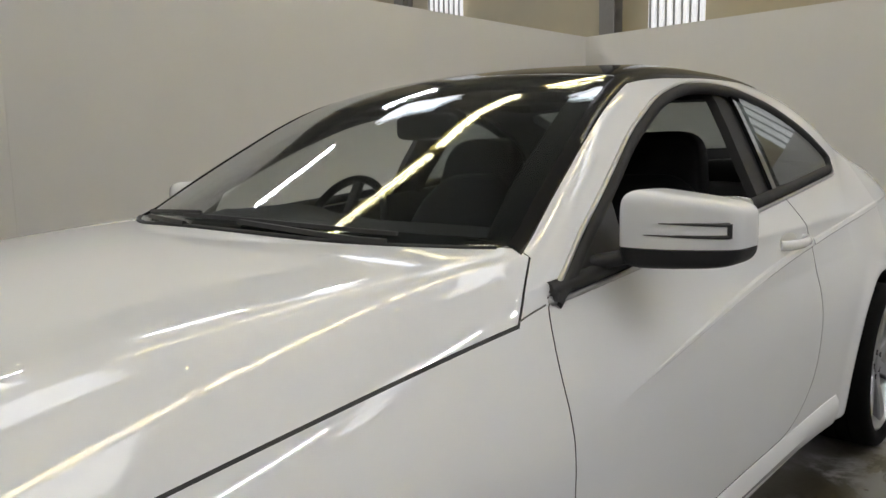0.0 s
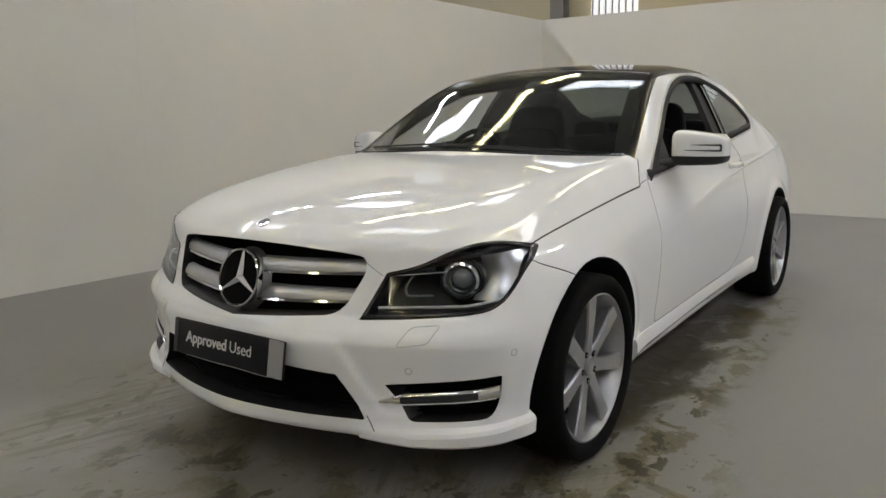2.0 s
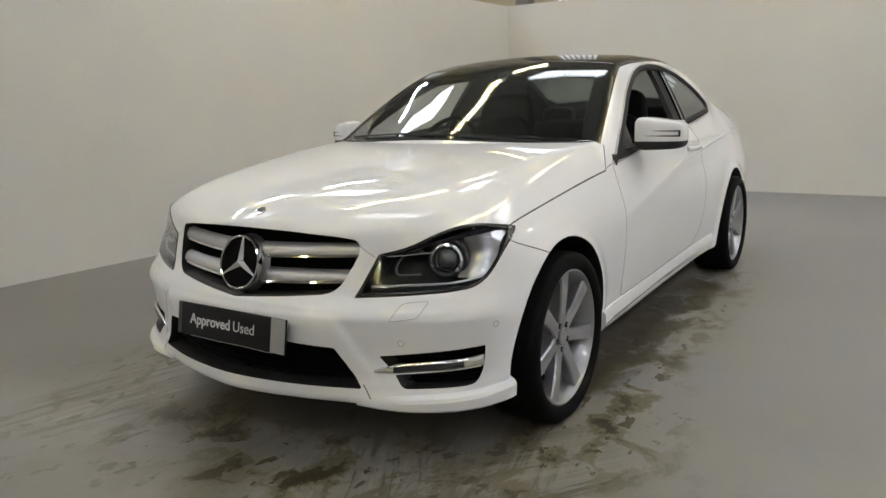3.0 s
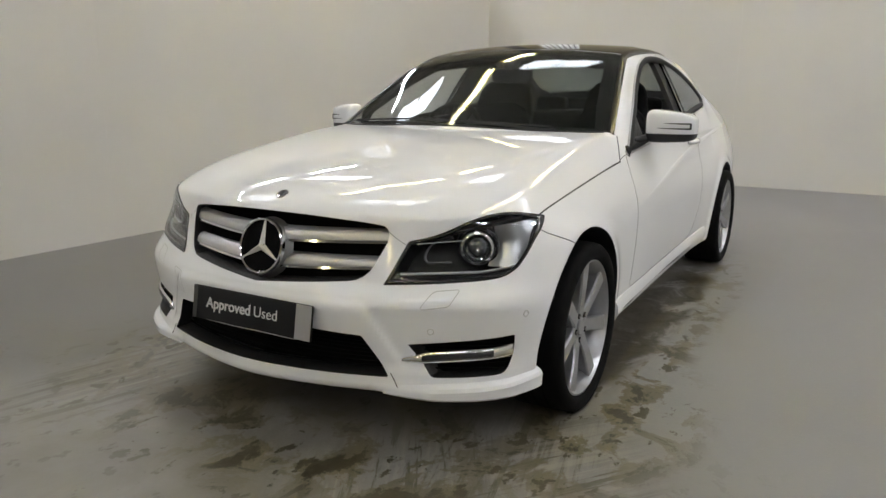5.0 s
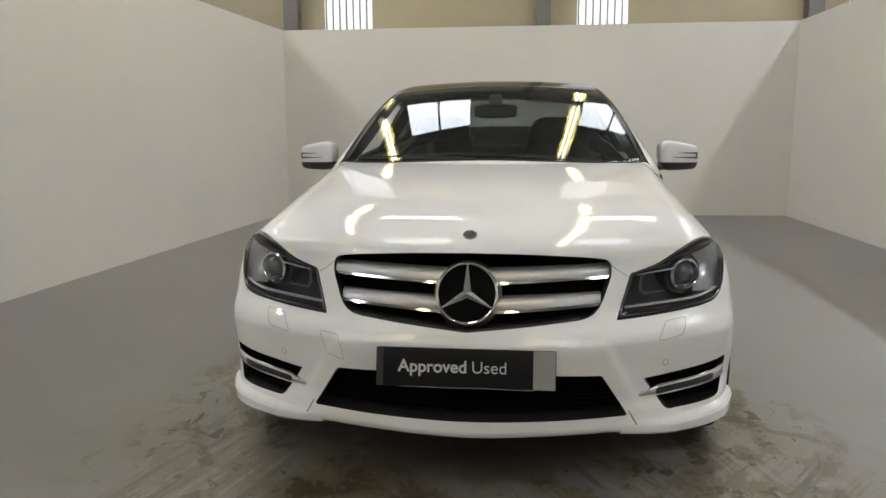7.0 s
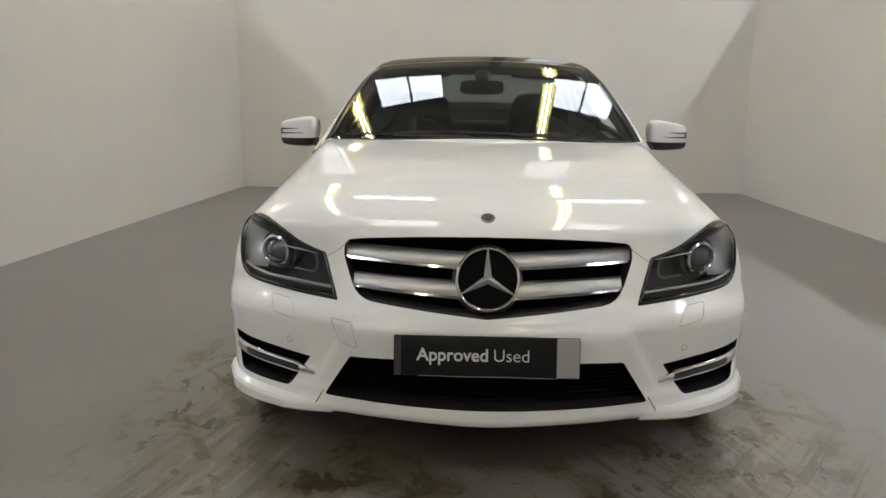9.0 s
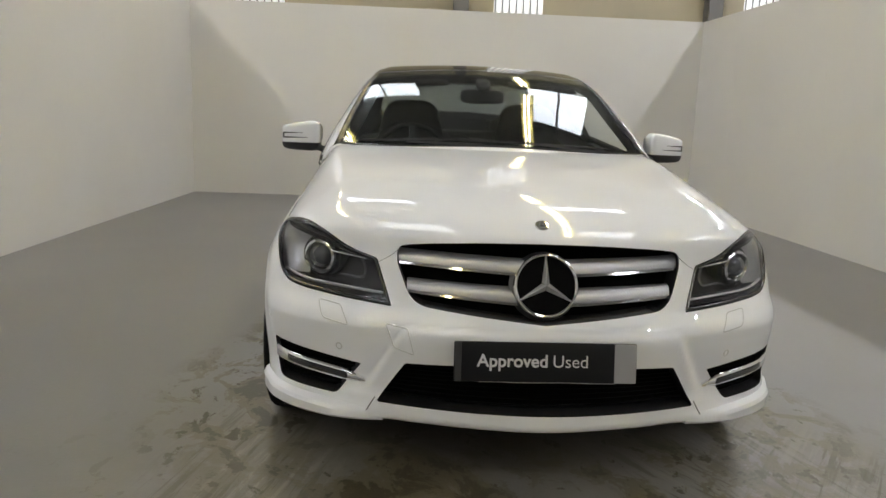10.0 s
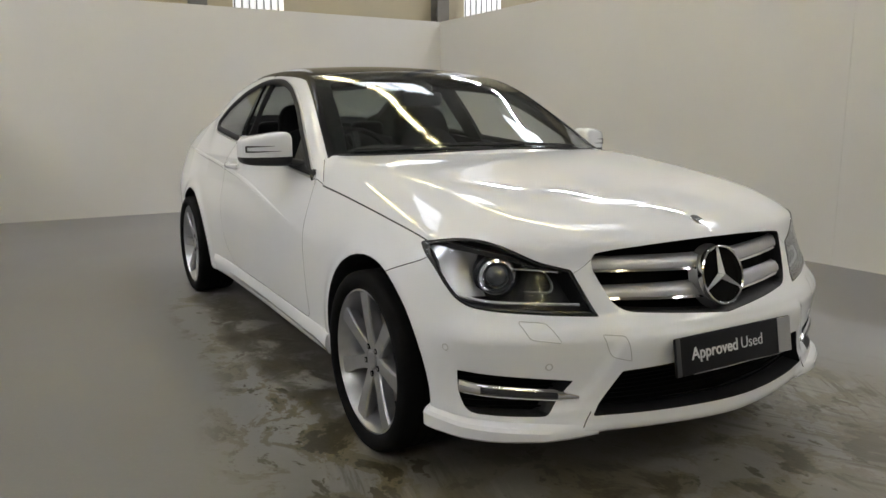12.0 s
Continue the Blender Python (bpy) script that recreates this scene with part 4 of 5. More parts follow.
# the mesh of the lower intake: rows of thin bars in front of the dark duct
duct = part("lower_intake", prism(grow(INTAKE, -0.002), "y", lambda x, z: on_front(x, z) + 0.080, lambda x, z: on_front(x, z) + 0.092), DARK, bumper, "black lower air intake")
for z in np.arange(0.300, 0.425, 0.0125):
    half = 0.393 + (0.417 - z) * 0.62
    part("intake_slat", sweep([(x, on_front(abs(x), z) + 0.060, z) for x in np.linspace(-half, half, 25)], [(-0.003, -0.0016), (0.003, -0.0016), (0.003, 0.0016), (-0.003, 0.0016)]), DARK, duct)
for sgn in (1, -1):
    bars = []
    for z in np.arange(0.305, 0.42, 0.014):
        x0 = 0.535 + max(0, 0.39 - z) * 0.45
        bars.append(sweep([(sgn * x, on_front(x, z) + 0.050, z) for x in np.linspace(x0, 0.78, 10)], [(-0.003, -0.002), (0.003, -0.002), (0.003, 0.002), (-0.003, 0.002)]))
    fogs = part("side_intake", prism(grow(FOG, -0.002), "y", lambda x, z: on_front(x, z) + 0.058, lambda x, z: on_front(x, z) + 0.066), DARK, bumper, "black side air intake")
    if sgn < 0:
        fogs.data.transform(Matrix.Diagonal((-1, 1, 1, 1)))
        fogs.data.flip_normals()
    for bm in bars:
        part("intake_slat", bm, DARK, fogs)

    def spear(t0, t1, proud, trim, n=22):
        """A slim bar across the intake: a pointed inner tip, even height, its outer end swept up."""
        bm = bmesh.new()
        rings = []
        for t in np.linspace(t0, t1, n):
            x = 0.512 + 0.288 * t
            mid = 0.343 + 0.026 * t + 0.10 * max(0, t - 0.8) ** 2
            h = 0.5 * (0.010 + 0.027 * min(1.0, t / 0.22) ** 0.8) - trim
            y = on_front(x, mid) - proud
            sec = ((0.012, h * 0.8), (0.002, h), (-0.004, h * 0.75), (-0.006, 0.0), (-0.004, -h * 0.75), (0.002, -h), (0.012, -h * 0.8))
            rings.append([bm.verts.new((sgn * x, y + d, mid + e)) for d, e in sec])
        for p, q in zip(rings, rings[1:]):
            for j in range(7):
                bm.faces.new((p[j], p[(j + 1) % 7], q[(j + 1) % 7], q[j]))
        bm.faces.new(rings[0])
        bm.faces.new(rings[-1])
        bmesh.ops.recalc_face_normals(bm, faces=bm.faces)
        return bm
    part("fog_trim", spear(0.0, 1.0, 0.004, 0.0), CHROME, fogs, "chrome fin across the side intake", angle=50)
    part("running_light", spear(0.20, 0.86, 0.0070, 0.0060), material("lamp_grey", (0.030, 0.030, 0.032), 0.25, 0.2, coat=0.6), fogs, "unlit grey running light strip", angle=50)

# ---------------------------------------------------------------- headlights
for sgn in (1, -1):
    me = cut(cut(skin, prism(grow(HEADLIGHT, -0.003), "y", -0.5, 0.8, True), "INTERSECT"), prism([(-2, -2), (2, -2), (2, 3), (-2, 3)], "y", 0.62, 0.9))
    bm = bmesh.new()
    bm.from_mesh(me)
    bmesh.ops.delete(bm, geom=[v for v in bm.verts if v.co.x * sgn < 0], context="VERTS")
    me2 = bpy.data.meshes.new("headlight")
    bm.to_mesh(me2)
    bm.free()
    head = part("headlight", painted(me2, field), LENS, car, "clear headlight with a dark bezel and round projector lens")
    head.visible_shadow = False
    # bezel: a dark tray that follows the cover
    back = prism(grow(HEADLIGHT, -0.002), "y", lambda x, z: on_front(x, z) + 0.110 * (1 - max(0, x - 0.68) / 0.16), lambda x, z: on_front(x, z) + 0.125 * (1 - max(0, x - 0.68) / 0.17))
    if sgn < 0:
        back.transform(Matrix.Diagonal((-1, 1, 1, 1)))
        back.flip_normals()
    part("bezel", back, LAMP_DARK, head, "dark lamp bezel")
    rim = [(sgn * x, on_front(x, z) + 0.004, z) for x, z in resample(grow(HEADLIGHT, -0.006), 0.012)]
    part("lamp_frame", sweep(rim, ring_section(0.0055, 8), True), BLACK_GLOSS, head, "black lamp frame", angle=60)
    c = Matrix.Translation((sgn * 0.668, 0.290, 0.678)) @ pose(0, 0, 0, 0, 0, sgn * 24)
    part("projector_ring", lathe([(0.040, -0.004), (0.045, -0.010), (0.052, -0.006), (0.056, 0.012), (0.056, 0.05), (0.040, 0.05)], 40, "y"), REFLECTOR, head, "chrome projector ring", c)
    part("projector_lens", lathe([(0.0, -0.026), (0.012, -0.024), (0.024, -0.018), (0.034, -0.008), (0.039, 0.004), (0.0, 0.006)], 36, "y", False), material("projector_glass", (0.05, 0.055, 0.06), 0.03, 0.0, coat=1.0, spec=1.0), head, "round glass projector lens", c)
    part("projector_shroud", lathe([(0.057, 0.006), (0.066, 0.012), (0.070, 0.06), (0.057, 0.06)], 40, "y"), LAMP_DARK, head, "", c)
    # bright reflector towards the wing, light guide below and the inner lamp
    bm = bmesh.new()
    rows = []
    for u in np.linspace(0, 1, 7):
        row = []
        for v in np.linspace(0, 1, 7):
            x = 0.700 + 0.096 * u
            z = 0.622 + (0.120 + 0.020 * u) * v
            row.append(bm.verts.new((sgn * x, on_front(x, z) + 0.026 + 0.045 * (1 - u) ** 1.5 * (0.5 + 0.5 * math.sin(math.pi * v)), z)))
        rows.append(row)
    for a, b in zip(rows, rows[1:]):
        for j in range(6):
            bm.faces.new((a[j], a[j + 1], b[j + 1], b[j]))
    part("side_reflector", bm, material("satin_reflector", (0.36, 0.36, 0.365), 0.28, 1.0), head, "bright side reflector", angle=60)
    guide = [(sgn * x, on_front(x, z) + 0.025, z) for x, z in [(0.470 + 0.31 * t, 0.598 + 0.014 * t + 0.05 * max(0, t - 0.7) ** 1.5 * 2) for t in np.linspace(0, 1, 14)]]
    part("light_guide", sweep(guide, ring_section(0.0036, 8, 1.2)), material("guide_grey", (0.55, 0.55, 0.56), 0.3, 0.3), head, "bright light guide strip")
    shelf = [(sgn * x, on_front(x, z) + 0.05, z) for x, z in [(0.462 + 0.31 * t, 0.586 + 0.012 * t + 0.04 * max(0, t - 0.7) ** 1.5 * 2) for t in np.linspace(0, 1, 12)]]
    part("lower_trim", sweep(shelf, [(-0.022, -0.006), (0.022, -0.006), (0.022, 0.004), (-0.022, 0.008)]), material("lamp_trim_grey", (0.035, 0.035, 0.037), 0.35, 0.2), head, "grey lower lamp trim")
    # a bent light tube round the inner chamber
    bend = round_poly([(0.598, 0.632), (0.530, 0.628), (0.520, 0.652), (0.536, 0.690), (0.590, 0.704)], [0.002, 0.014, 0.02, 0.018, 0.002], 4)
    bend = [(sgn * x, on_front(x, z) + 0.045, z) for x, z in bend]
    part("inner_lamp", sweep(bend, ring_section(0.0042, 8, 0.8)), material("inner_tube", (0.13, 0.13, 0.135), 0.55, spec=0.2), head, "grey bent inner light tube")
    brow = [(0.500 + 0.26 * t, 0.690 + 0.075 * t ** 0.9) for t in np.linspace(0, 1, 14)]
    part("lamp_brow", sweep([(sgn * x, on_front(x, z) + 0.030, z) for x, z in brow], [(-0.018, -0.007), (0.012, -0.004), (0.012, 0.006), (-0.018, 0.008)]), LAMP_DARK, head, "black brow over the projector")
    blade = [(0.505 + 0.125 * t, 0.690 + 0.012 * t) for t in np.linspace(0, 1, 10)]
    part("chrome_blade", sweep([(sgn * x, on_front(x, z) + 0.020, z) for x, z in blade], [(-0.008, -0.0018), (0.006, -0.0018), (0.006, 0.0018), (-0.008, 0.0018)]), REFLECTOR, head, "slim chrome blade beside the projector")
    part("inner_shelf", boxed((-0.05, -0.006, -0.003), (0.05, 0.03, 0.003), 0.001, 1), LAMP_DARK, head, "", Matrix.Translation((sgn * 0.556, 0.226, 0.700)) @ pose(0, 0, 0, 0, -12 * sgn, sgn * 20))

# ---------------------------------------------------------------- number plate
plate = part("number_plate", boxed((-0.2615, -0.004, -0.057), (0.2615, 0.004, 0.057), 0.004, 2), material("plate_black", (0.007, 0.007, 0.008), 0.45, spec=0.25), car, "black show plate with white lettering", pose(0.0, -0.024, 0.449, -9.5, 0, 0))
part("plate_end", boxed((0.196, -0.0062, -0.0555), (0.259, -0.0041, 0.0555), 0.001, 1), material("plate_silver", (0.42, 0.42, 0.43), 0.35, 0.4), plate, "plain silver end of the plate")
part("plate_end", boxed((-0.259, -0.0056, -0.0555), (-0.240, -0.0041, 0.0555), 0.0008, 1), material("plate_edge", (0.05, 0.05, 0.05), 0.3), plate, "dark plate edge")
part("plate_holder", boxed((-0.22, 0.004, -0.045), (0.22, 0.045, 0.04), 0.003, 1), BLACK_PLASTIC, plate, "black plate holder")
LETTER = material("letter_white", (0.62, 0.62, 0.63), 0.5)


def lettering(text, x, z, size, thick, parent):
    cu = bpy.data.curves.new("letters", "FONT")
    cu.body, cu.size, cu.extrude, cu.offset, cu.align_x = text, size, 0.0006, thick, "LEFT"
    ob = new("letters", cu)
    deps = bpy.context.evaluated_depsgraph_get()
    deps.update()
    me = bpy.data.meshes.new_from_object(ob.evaluated_get(deps))
    bpy.data.objects.remove(ob)
    width = max(v.co.x for v in me.vertices)
    part("lettering", me, LETTER, parent, "white word " + text, pose(x, -0.0050, z, 90, 0, 0))
    return width


w = lettering("Approved", -0.196, -0.013, 0.050, 0.0009, plate)
lettering("Used", -0.196 + w + 0.014, -0.013, 0.050, -0.0002, plate)
bm = sweep([(x, -0.0035, -0.0572 + 0.0007 * math.sin(30 * x)) for x in np.linspace(-0.19, 0.20, 30)], ring_section(0.0011, 6))
part("plate_lip", bm, STEEL, plate, "bright lower lip of the plate")


# ---------------------------------------------------------------- wheels
def wheel(x, y, sgn, spin):
    """A seven-spoke alloy wheel with its tyre; its own x axis points outwards."""
    hub = part("wheel", lathe([(0.244, 0.106), (0.252, 0.104), (0.255, 0.098), (0.248, 0.088), (0.236, 0.07), (0.226, -0.10), (0.236, -0.11), (0.21, -0.11), (0.202, -0.09), (0.210, 0.030), (0.220, 0.066), (0.238, 0.097)], 72, "x"), ALLOY, car,
               "silver seven-spoke alloy wheel", pose(x, y, 0.310, 0, 0, 0 if sgn > 0 else 180))
    prof = [(0.244, 0.096), (0.254, 0.110), (0.266, 0.120), (0.284, 0.122), (0.300, 0.116), (0.309, 0.106), (0.3125, 0.09), (0.3135, 0.05), (0.3135, 0.0),
            (0.3135, -0.05), (0.3125, -0.09), (0.306, -0.108), (0.284, -0.12), (0.25, -0.112), (0.236, -0.10)]
    part("tyre", lathe(prof, 80, "x"), TYRE, hub, "black low-profile tyre", angle=50)
    for k in range(3):
        part("tread_groove", lathe([(0.3142, -0.045 + 0.045 * k), (0.3142, -0.037 + 0.045 * k), (0.309, -0.037 + 0.045 * k), (0.309, -0.045 + 0.045 * k)], 60, "x"), DARK, hub)
    for k in range(7):
        a = spin + 2 * math.pi * k / 7
        bm = bmesh.new()
        rings = []
        for t in np.linspace(0, 1, 9):
            r = 0.040 + 0.196 * t
            half = 0.0205 + 0.0115 * t ** 1.3 + 0.030 * max(0, 0.30 - t)
            face = 0.079 + 0.004 * math.sin(math.pi * t * 0.8) + 0.014 * t
            ridge, deep = face + 0.0012, face - 0.052 + 0.012 * t
            rings.append([(half, face - 0.007), (half - 0.0035, face), (0.0, ridge), (-half + 0.0035, face), (-half, face - 0.007), (-half * 0.7, deep), (half * 0.7, deep)])
            rings[-1] = [bm.verts.new((h, r * math.cos(a) - s * math.sin(a), r * math.sin(a) + s * math.cos(a))) for s, h in rings[-1]]
        for p, q in zip(rings, rings[1:]):
            for j in range(7):
                bm.faces.new((p[j], p[(j + 1) % 7], q[(j + 1) % 7], q[j]))
        bm.faces.new(rings[0])
        bm.faces.new(rings[-1])
        part("spoke", bm, ALLOY, hub, angle=28)
    part("hub_face", lathe([(0.0, 0.076), (0.036, 0.078), (0.056, 0.078), (0.064, 0.072), (0.066, 0.03), (0.0, 0.03)], 48, "x", False), ALLOY, hub)
    for k in range(5):
        a = spin + math.pi / 7 + 2 * math.pi * k / 5
        part("bolt_hole", lathe([(0.0, 0.0835), (0.0100, 0.0835), (0.0110, 0.076), (0.0, 0.076)], 16, "x", False), DARK, hub, "dark bolt recess", Matrix.Translation((0, 0.050 * math.cos(a), 0.050 * math.sin(a))))
        part("bolt", lathe([(0.0, 0.0850), (0.0058, 0.0845), (0.0062, 0.080), (0.0, 0.080)], 6, "x", False), STEEL, hub, "steel wheel bolt", Matrix.Translation((0, 0.050 * math.cos(a), 0.050 * math.sin(a))), 20)
    part("centre_cap", lathe([(0.0, 0.086), (0.022, 0.0855), (0.029, 0.086), (0.033, 0.083), (0.034, 0.076), (0.0, 0.076)], 36, "x", False), ALLOY, hub, "round centre cap")
    part("brake_disc", lathe([(0.07, 0.012), (0.155, 0.012), (0.155, -0.012), (0.07, -0.012)], 48, "x"), STEEL, hub, "steel brake disc")
    bm = bmesh.new()
    box(bm, (-0.035, -0.165, -0.07), (0.03, -0.085, 0.07), 0.012, 2)
    part("caliper", bm, material("caliper_grey", (0.12, 0.12, 0.12), 0.5, 0.4), hub, "grey brake caliper")
    part("wheel_backing", lathe([(0.0, -0.015), (0.206, -0.015), (0.206, -0.025), (0.0, -0.025)], 40, "x", False), DARK, hub)
    return hub


for sgn in (1, -1):
    wheel(sgn * 0.762, 0.785, sgn, radians(92 if sgn > 0 else 97))
    wheel(sgn * 0.765, 3.549, sgn, radians(80))
for sgn in (1, -1):
    for cy, cz in (ARCH_F, ARCH_R):
        bm = bmesh.new()
        a = np.linspace(radians(-5), radians(185), 26)
        rows = [[bm.verts.new((sgn * xx, cy + 0.366 * math.cos(t), cz + 0.366 * math.sin(t))) for t in a] for xx in (0.54, 0.60, 0.70, 0.83)]
        for p, q in zip(rows, rows[1:]):
            for j in range(25):
                bm.faces.new((p[j], p[j + 1], q[j + 1], q[j]))
        part("wheel_arch_liner", bm, BLACK_PLASTIC, car, "black wheel arch liner")


# ---------------------------------------------------------------- door mirrors and handles
def rounded(size, e=0.35, n=20, m=14, deform=None):
    """A soft-cornered block (superellipsoid)."""
    bm = bmesh.new()
    f = lambda v, k: math.copysign(abs(v) ** k, v)
    rows = []
    for i in range(1, m):
        p = -math.pi / 2 + math.pi * i / m
        rows.append([])
        for j in range(n):
            q = 2 * math.pi * j / n
            v = Vector((size[0] * f(math.cos(p), e) * f(math.cos(q), e), size[1] * f(math.cos(p), e) * f(math.sin(q), e), size[2] * f(math.sin(p), e)))
            rows[-1].append(bm.verts.new(deform(v) if deform else v))
    lo, hi = Vector((0, 0, -size[2])), Vector((0, 0, size[2]))
    b, t = bm.verts.new(deform(lo) if deform else lo), bm.verts.new(deform(hi) if deform else hi)
    for r, s in zip(rows, rows[1:]):
        for j in range(n):
            bm.faces.new((r[j], r[(j + 1) % n], s[(j + 1) % n], s[j]))
    for j in range(n):
        bm.faces.new((b, rows[0][(j + 1) % n], rows[0][j]))
        bm.faces.new((t, rows[-1][j], rows[-1][(j + 1) % n]))
    return bm


for sgn in (1, -1):
    def cap(v):
        x, y, z = v
        u = min(1.0, max(0.0, (x + 0.075) / 0.175))
        z *= 1.0 - (0.40 * u ** 1.25 if z > 0 else 0.05 * u)
        y = y * (1 - 0.18 * max(0, x / 0.105)) + 0.045 * (x / 0.105) + 0.022 * (x / 0.105) ** 2
        return Vector((sgn * (0.910 + x), 1.690 + y, 1.001 + z))

    def half_mirror(upper):
        bm = rounded((0.098, 0.070, 0.074), 0.36, 48, 34, cap)
        bmesh.ops.recalc_face_normals(bm, faces=bm.faces)
        geom = list(bm.verts) + list(bm.edges) + list(bm.faces)
        at = Vector((sgn * 0.91, 1.69, 0.9675 if upper else 0.9655))
        res = bmesh.ops.bisect_plane(bm, geom=geom, plane_co=at, plane_no=Vector((sgn * 0.02, 0, 1)), clear_inner=upper, clear_outer=not upper)
        edges = [e for e in res["geom_cut"] if isinstance(e, bmesh.types.BMEdge)]
        bmesh.ops.holes_fill(bm, edges=edges, sides=0)
        return bm
    mirror = part("door_mirror", half_mirror(True), PAINT, car, "white door mirror with black base", angle=50)
    part("mirror_base", half_mirror(False), BLACK_PLASTIC, mirror, "black mirror underside", angle=50)
    arm = sweep([(sgn * x, y, z) for x, y, z in ((0.755, 1.575, 0.932), (0.79, 1.60, 0.940), (0.83, 1.64, 0.949), (0.87, 1.68, 0.952))], ring_section(0.020, 10, 0.75))
    part("mirror_arm", arm, BLACK_PLASTIC, mirror, "black mirror arm", angle=60)

    def on_cap(x, z):
        w = (x - 0.910) / 0.105
        e = 2 / 0.36
        u = min(1.0, max(0.0, (x - 0.835) / 0.175))
        hz = abs(z - 1.001) / 0.074 / (1 - (0.40 * u ** 1.25 if z > 1.001 else 0.05 * u))
        k = (1 - min(1, hz) ** e)
        k = max(0.0, k - min(1, abs(x - 0.910) / 0.098) ** e)
        return 1.690 - 0.070 * k ** (1 / e) * (1 - 0.18 * max(0, w)) + 0.045 * w + 0.022 * w * w - 0.0006
    grey = material("indicator_grey", (0.03, 0.03, 0.03), 0.55)
    for z, xa in ((1.014, 0.893), (0.992, 0.868)):
        pts = [(x, z - 0.035 * (x - 0.893)) for x in np.linspace(xa, 0.992, 14)]
        part("mirror_indicator", sweep([(sgn * x, on_cap(x, q) + 0.0015, q) for x, q in pts], ring_section(0.0052, 8, 0.8), scale=[0.20 + 0.80 * i / 13 for i in range(14)]), grey, mirror, "dark indicator strip")
    part("mirror_indicator", sweep([(sgn * 0.993, on_cap(0.993, q) + 0.001, q) for q in np.linspace(0.986, 1.012, 6)], ring_section(0.0050, 8), up=Vector((1, 0, 0))), grey, mirror, "dark indicator end")
    part("mirror_glass", rounded((0.090, 0.004, 0.042), 0.3, 28, 10, lambda v: Vector((sgn * (0.900 + v.x), 1.752 + v.y + 0.045 * (v.x / 0.105) + 0.02 * (v.x / 0.105) ** 2, 1.014 + v.z))), material("mirror_silver", (0.85, 0.86, 0.87), 0.02, 1.0), mirror, "mirror glass")
    # handle
    hx = on_side(2.56, 0.872)
    # a raised pad in duller white stands in for the shaded recess
    part("handle_cup", rounded((0.006, 0.070, 0.034), 0.8, 24, 12, lambda v: Vector((sgn * (hx - 0.002 + v.x), 2.565 + v.y, 0.872 + v.z))), material("cup_shade", (0.62, 0.62, 0.60), 0.35, coat=0.6), car, "pad for the door handle recess, shade put into its colour", angle=80)
    grip = [(sgn * (on_side(y, 0.874) + d), y, 0.876) for y, d in ((2.50, 0.002), (2.515, 0.020), (2.55, 0.028), (2.61, 0.030), (2.66, 0.026), (2.69, 0.014), (2.70, 0.0))]
    part("door_handle", sweep(grip, ring_section(0.011, 10, 1.3)), PAINT, car, "white door handle", angle=60)

# ---------------------------------------------------------------- wipers
for x0, x1, off in ((0.50, -0.12, 0.0), (-0.06, -0.62, 0.012)):
    pts = [(x, 1.222 + 0.40 * x * x + 0.026 + off, 0) for x in np.linspace(x0, x1, 14)]
    pts = [(x, y, on_top(x, y, 0.006)) for x, y, _ in pts]
    wp = part("wiper", sweep(pts, [(-0.005, -0.004), (0.005, -0.004), (0.003, 0.004), (-0.003, 0.004)]), BLACK_PLASTIC, car, "black windscreen wiper")
    pts = [(x0 + (x1 - x0) * t, 1.218 + 0.40 * (x0 + (x1 - x0) * t) ** 2 + 0.034 * t, 0) for t in np.linspace(0, 0.6, 8)]
    part("wiper_arm", sweep([(x, y, on_top(x, y, 0.007)) for x, y, _ in pts], [(-0.007, -0.004), (0.007, -0.004), (0.004, 0.005), (-0.004, 0.005)]), BLACK_PLASTIC, wp, "black wiper arm")
pts = [(x, 1.219 + 0.40 * x * x, 0) for x in np.linspace(-0.69, 0.69, 30)]
strip("scuttle_seal", [(x, y, on_top(abs(x), y, -0.001)) for x, y, _ in pts], 0.006, RUBBER, car, "black rubber scuttle seal")

# ---------------------------------------------------------------- cabin
dash = part("dashboard", rounded((0.70, 0.20, 0.09), 0.5, 40, 14, lambda v: Vector((v.x, 1.62 + v.y + 0.05 * (v.x / 0.7) ** 2, 0.885 + v.z + 0.035 * math.exp(-((v.x + 0.36) / 0.16) ** 2) * (v.z > 0)))), LEATHER, car, "black soft-touch dashboard", angle=80)
wheel_m = pose(-0.36, 1.92, 0.905, -28, 0, 0)
steer = part("steering_wheel", lathe([(0.186 + 0.014 * math.cos(a), 0.014 * math.sin(a)) for a in np.linspace(0, 2 * math.pi, 12, endpoint=False)], 48, "y"), LEATHER, car, "black leather steering wheel", wheel_m)
part("wheel_boss", rounded((0.065, 0.03, 0.06), 0.6, 24, 12), LEATHER, steer, "", None, 80)
for a in (0, 180, 270):
    part("wheel_spoke", boxed((0.05, -0.01, -0.018), (0.18, 0.012, 0.018), 0.005, 2), BLACK_PLASTIC, steer, "", pose(0, 0, 0, 0, a, 0))
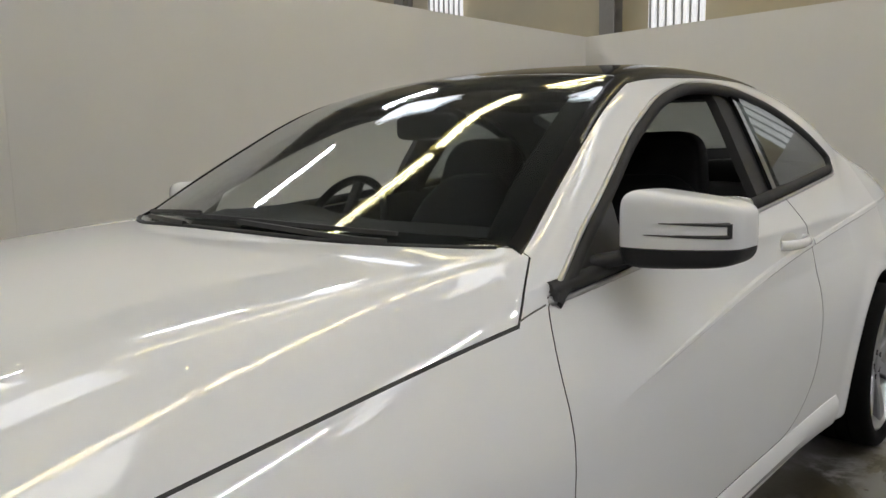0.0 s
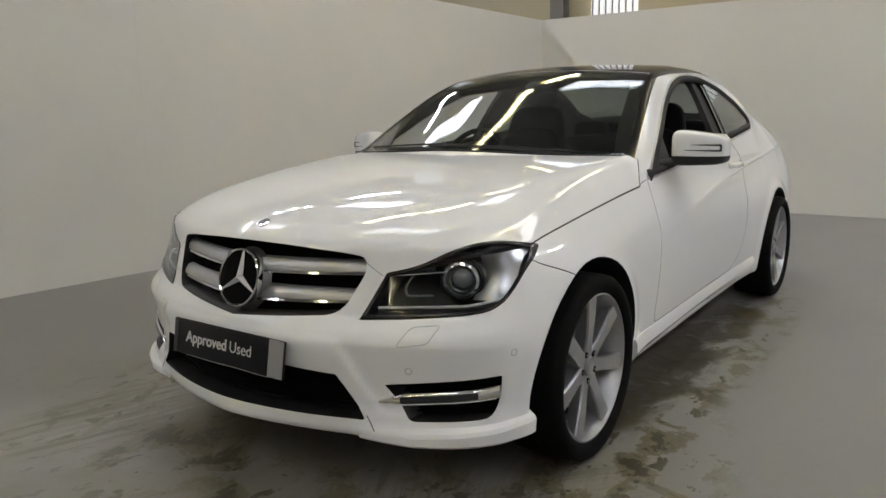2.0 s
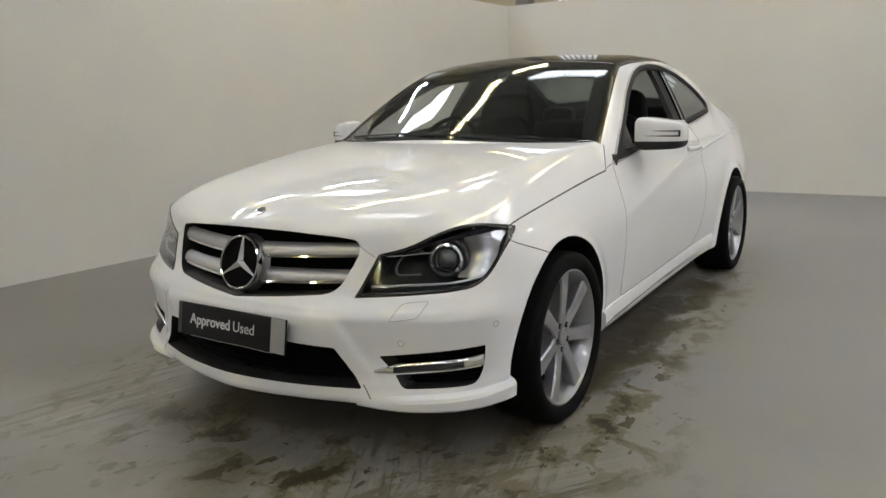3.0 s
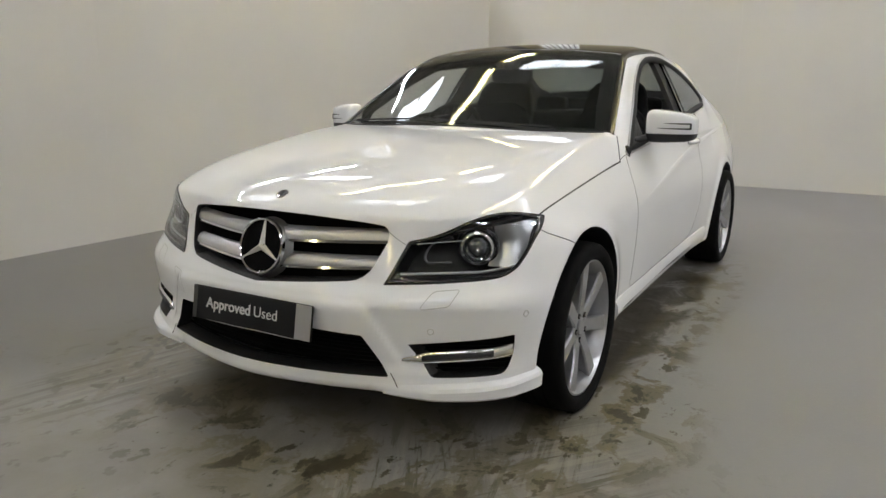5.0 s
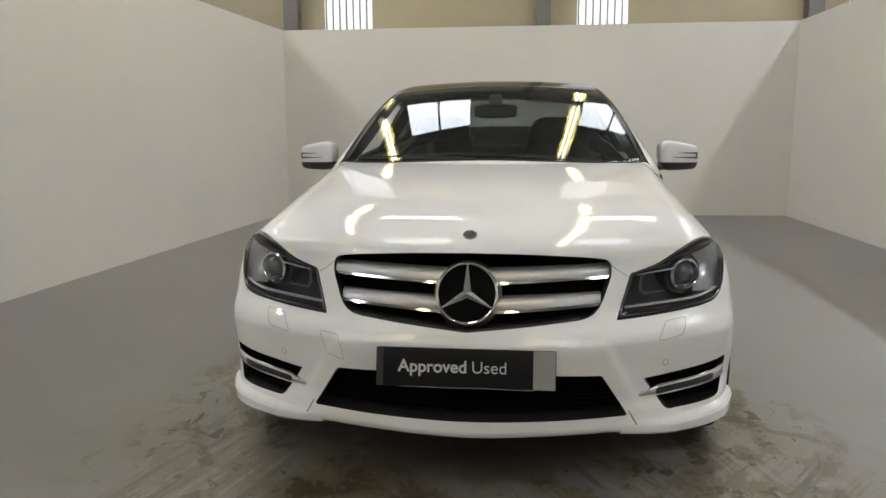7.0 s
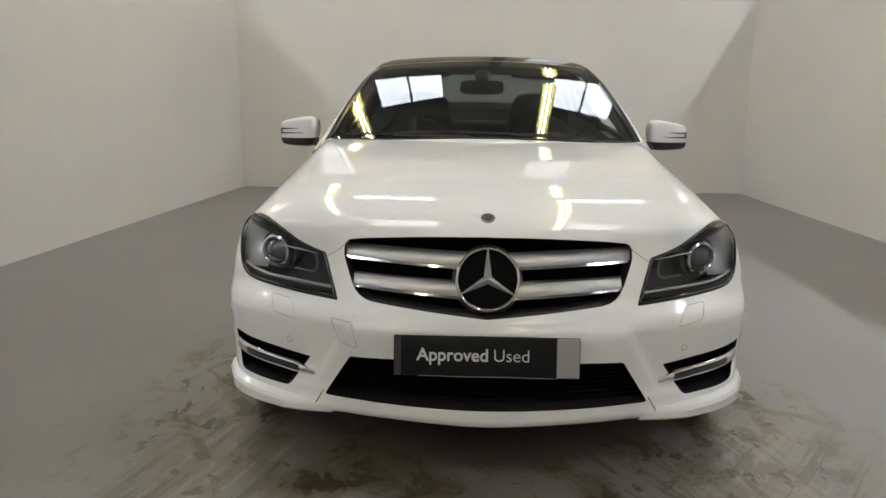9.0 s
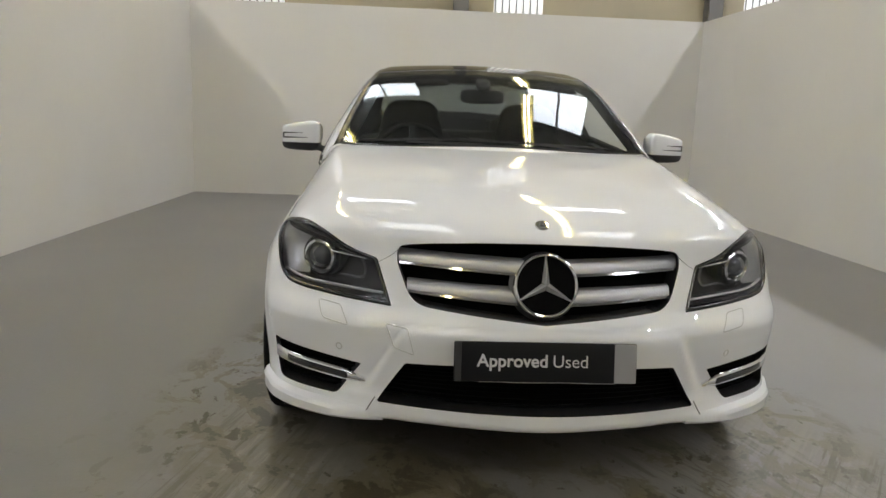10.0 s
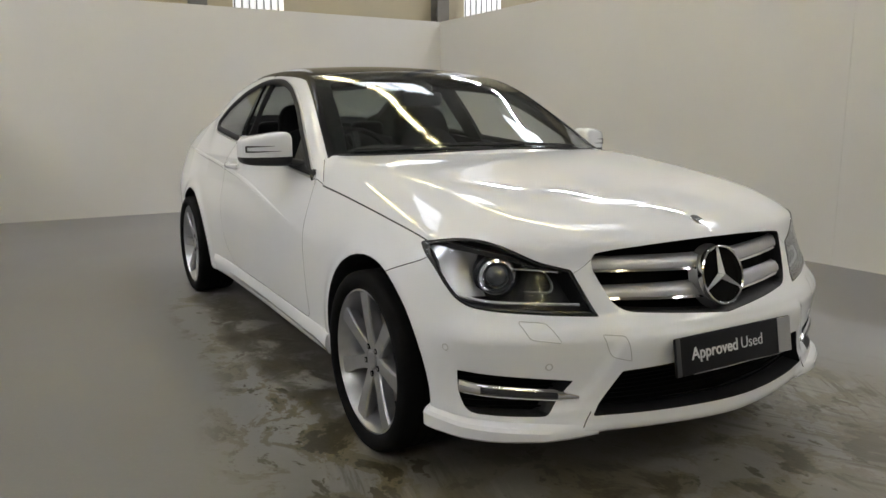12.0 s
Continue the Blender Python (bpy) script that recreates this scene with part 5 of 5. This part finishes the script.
for x in (-0.36, 0.36):
    seat = part("front_seat", rounded((0.255, 0.075, 0.30), 0.5, 32, 20, lambda v: Vector((x + v.x * (1 - 0.30 * max(0, v.z / 0.30) ** 2), 2.48 + v.y + 0.34 * (v.z / 0.7) - 0.02 * abs(v.x / 0.25) ** 2, 0.77 + v.z))), LEATHER, car, "black leather front seat", angle=80)
    part("seat_cushion", rounded((0.26, 0.27, 0.09), 0.5, 28, 14, lambda v: Vector((x + v.x, 2.25 + v.y, 0.52 + v.z - 0.08 * v.y))), LEATHER, seat, "", None, 80)
    part("headrest", rounded((0.185, 0.058, 0.150), 0.50, 32, 18, lambda v: Vector((x + v.x * (1 - 0.14 * v.z / 0.15), 2.66 + v.y + 0.25 * v.z - 0.03 * (v.x / 0.18) ** 2, 1.055 + v.z))), LEATHER, seat, "black built-in headrest", None, 80)
rear = part("rear_seat", rounded((0.60, 0.09, 0.30), 0.4, 36, 16, lambda v: Vector((v.x, 3.22 + v.y + 0.4 * v.z, 0.72 + v.z))), LEATHER, car, "black leather rear seat", angle=80)
for x in (-0.33, 0.33):
    part("rear_headrest", rounded((0.12, 0.045, 0.07), 0.5, 24, 12, lambda v: Vector((x + v.x, 3.36 + v.y, 1.035 + v.z))), LEATHER, rear, "black rear headrest", None, 80)
look_back = part("rear_view_mirror", rounded((0.115, 0.022, 0.038), 0.45, 28, 14, lambda v: Vector((0.0 + v.x, 1.955 + v.y, 1.225 + v.z))), BLACK_PLASTIC, car, "black interior rear-view mirror", angle=80)
part("sensor_pod", rounded((0.038, 0.05, 0.022), 0.6, 24, 12, lambda v: Vector((v.x, 1.94 + v.y, 1.285 + v.z + 0.35 * v.y))), BLACK_PLASTIC, look_back, "black sensor pod", None, 80)
for x in (-0.36, 0.34):
    part("sun_visor", rounded((0.19, 0.075, 0.010), 0.4, 28, 8, lambda v: Vector((x + v.x, 2.10 + v.y + 0.1 * v.x * v.x, 1.300 + v.z + 0.20 * v.y - 0.10 * (x + v.x) ** 2))), FABRIC, car, "dark sun visor", angle=80)
for sgn in (1, -1):
    trim = [(sgn * (on_side(y, z) - 0.035), y - 0.055, z) for y, z in ((2.722, 1.335), (2.705, 1.26), (2.682, 1.18), (2.655, 1.09), (2.632, 0.96))]
    part("inner_pillar_trim", sweep(trim, [(-0.075, -0.012), (0.075, -0.012), (0.070, 0.012), (-0.070, 0.012)], up=Vector((1, 0, 0.4))), FABRIC, car, "dark trim of the inner pillar")
bm = bmesh.new()
box(bm, (-0.62, 1.30, 0.205), (0.62, 4.3, 0.24))
part("underbody", bm, BLACK_PLASTIC, car, "dark underbody")
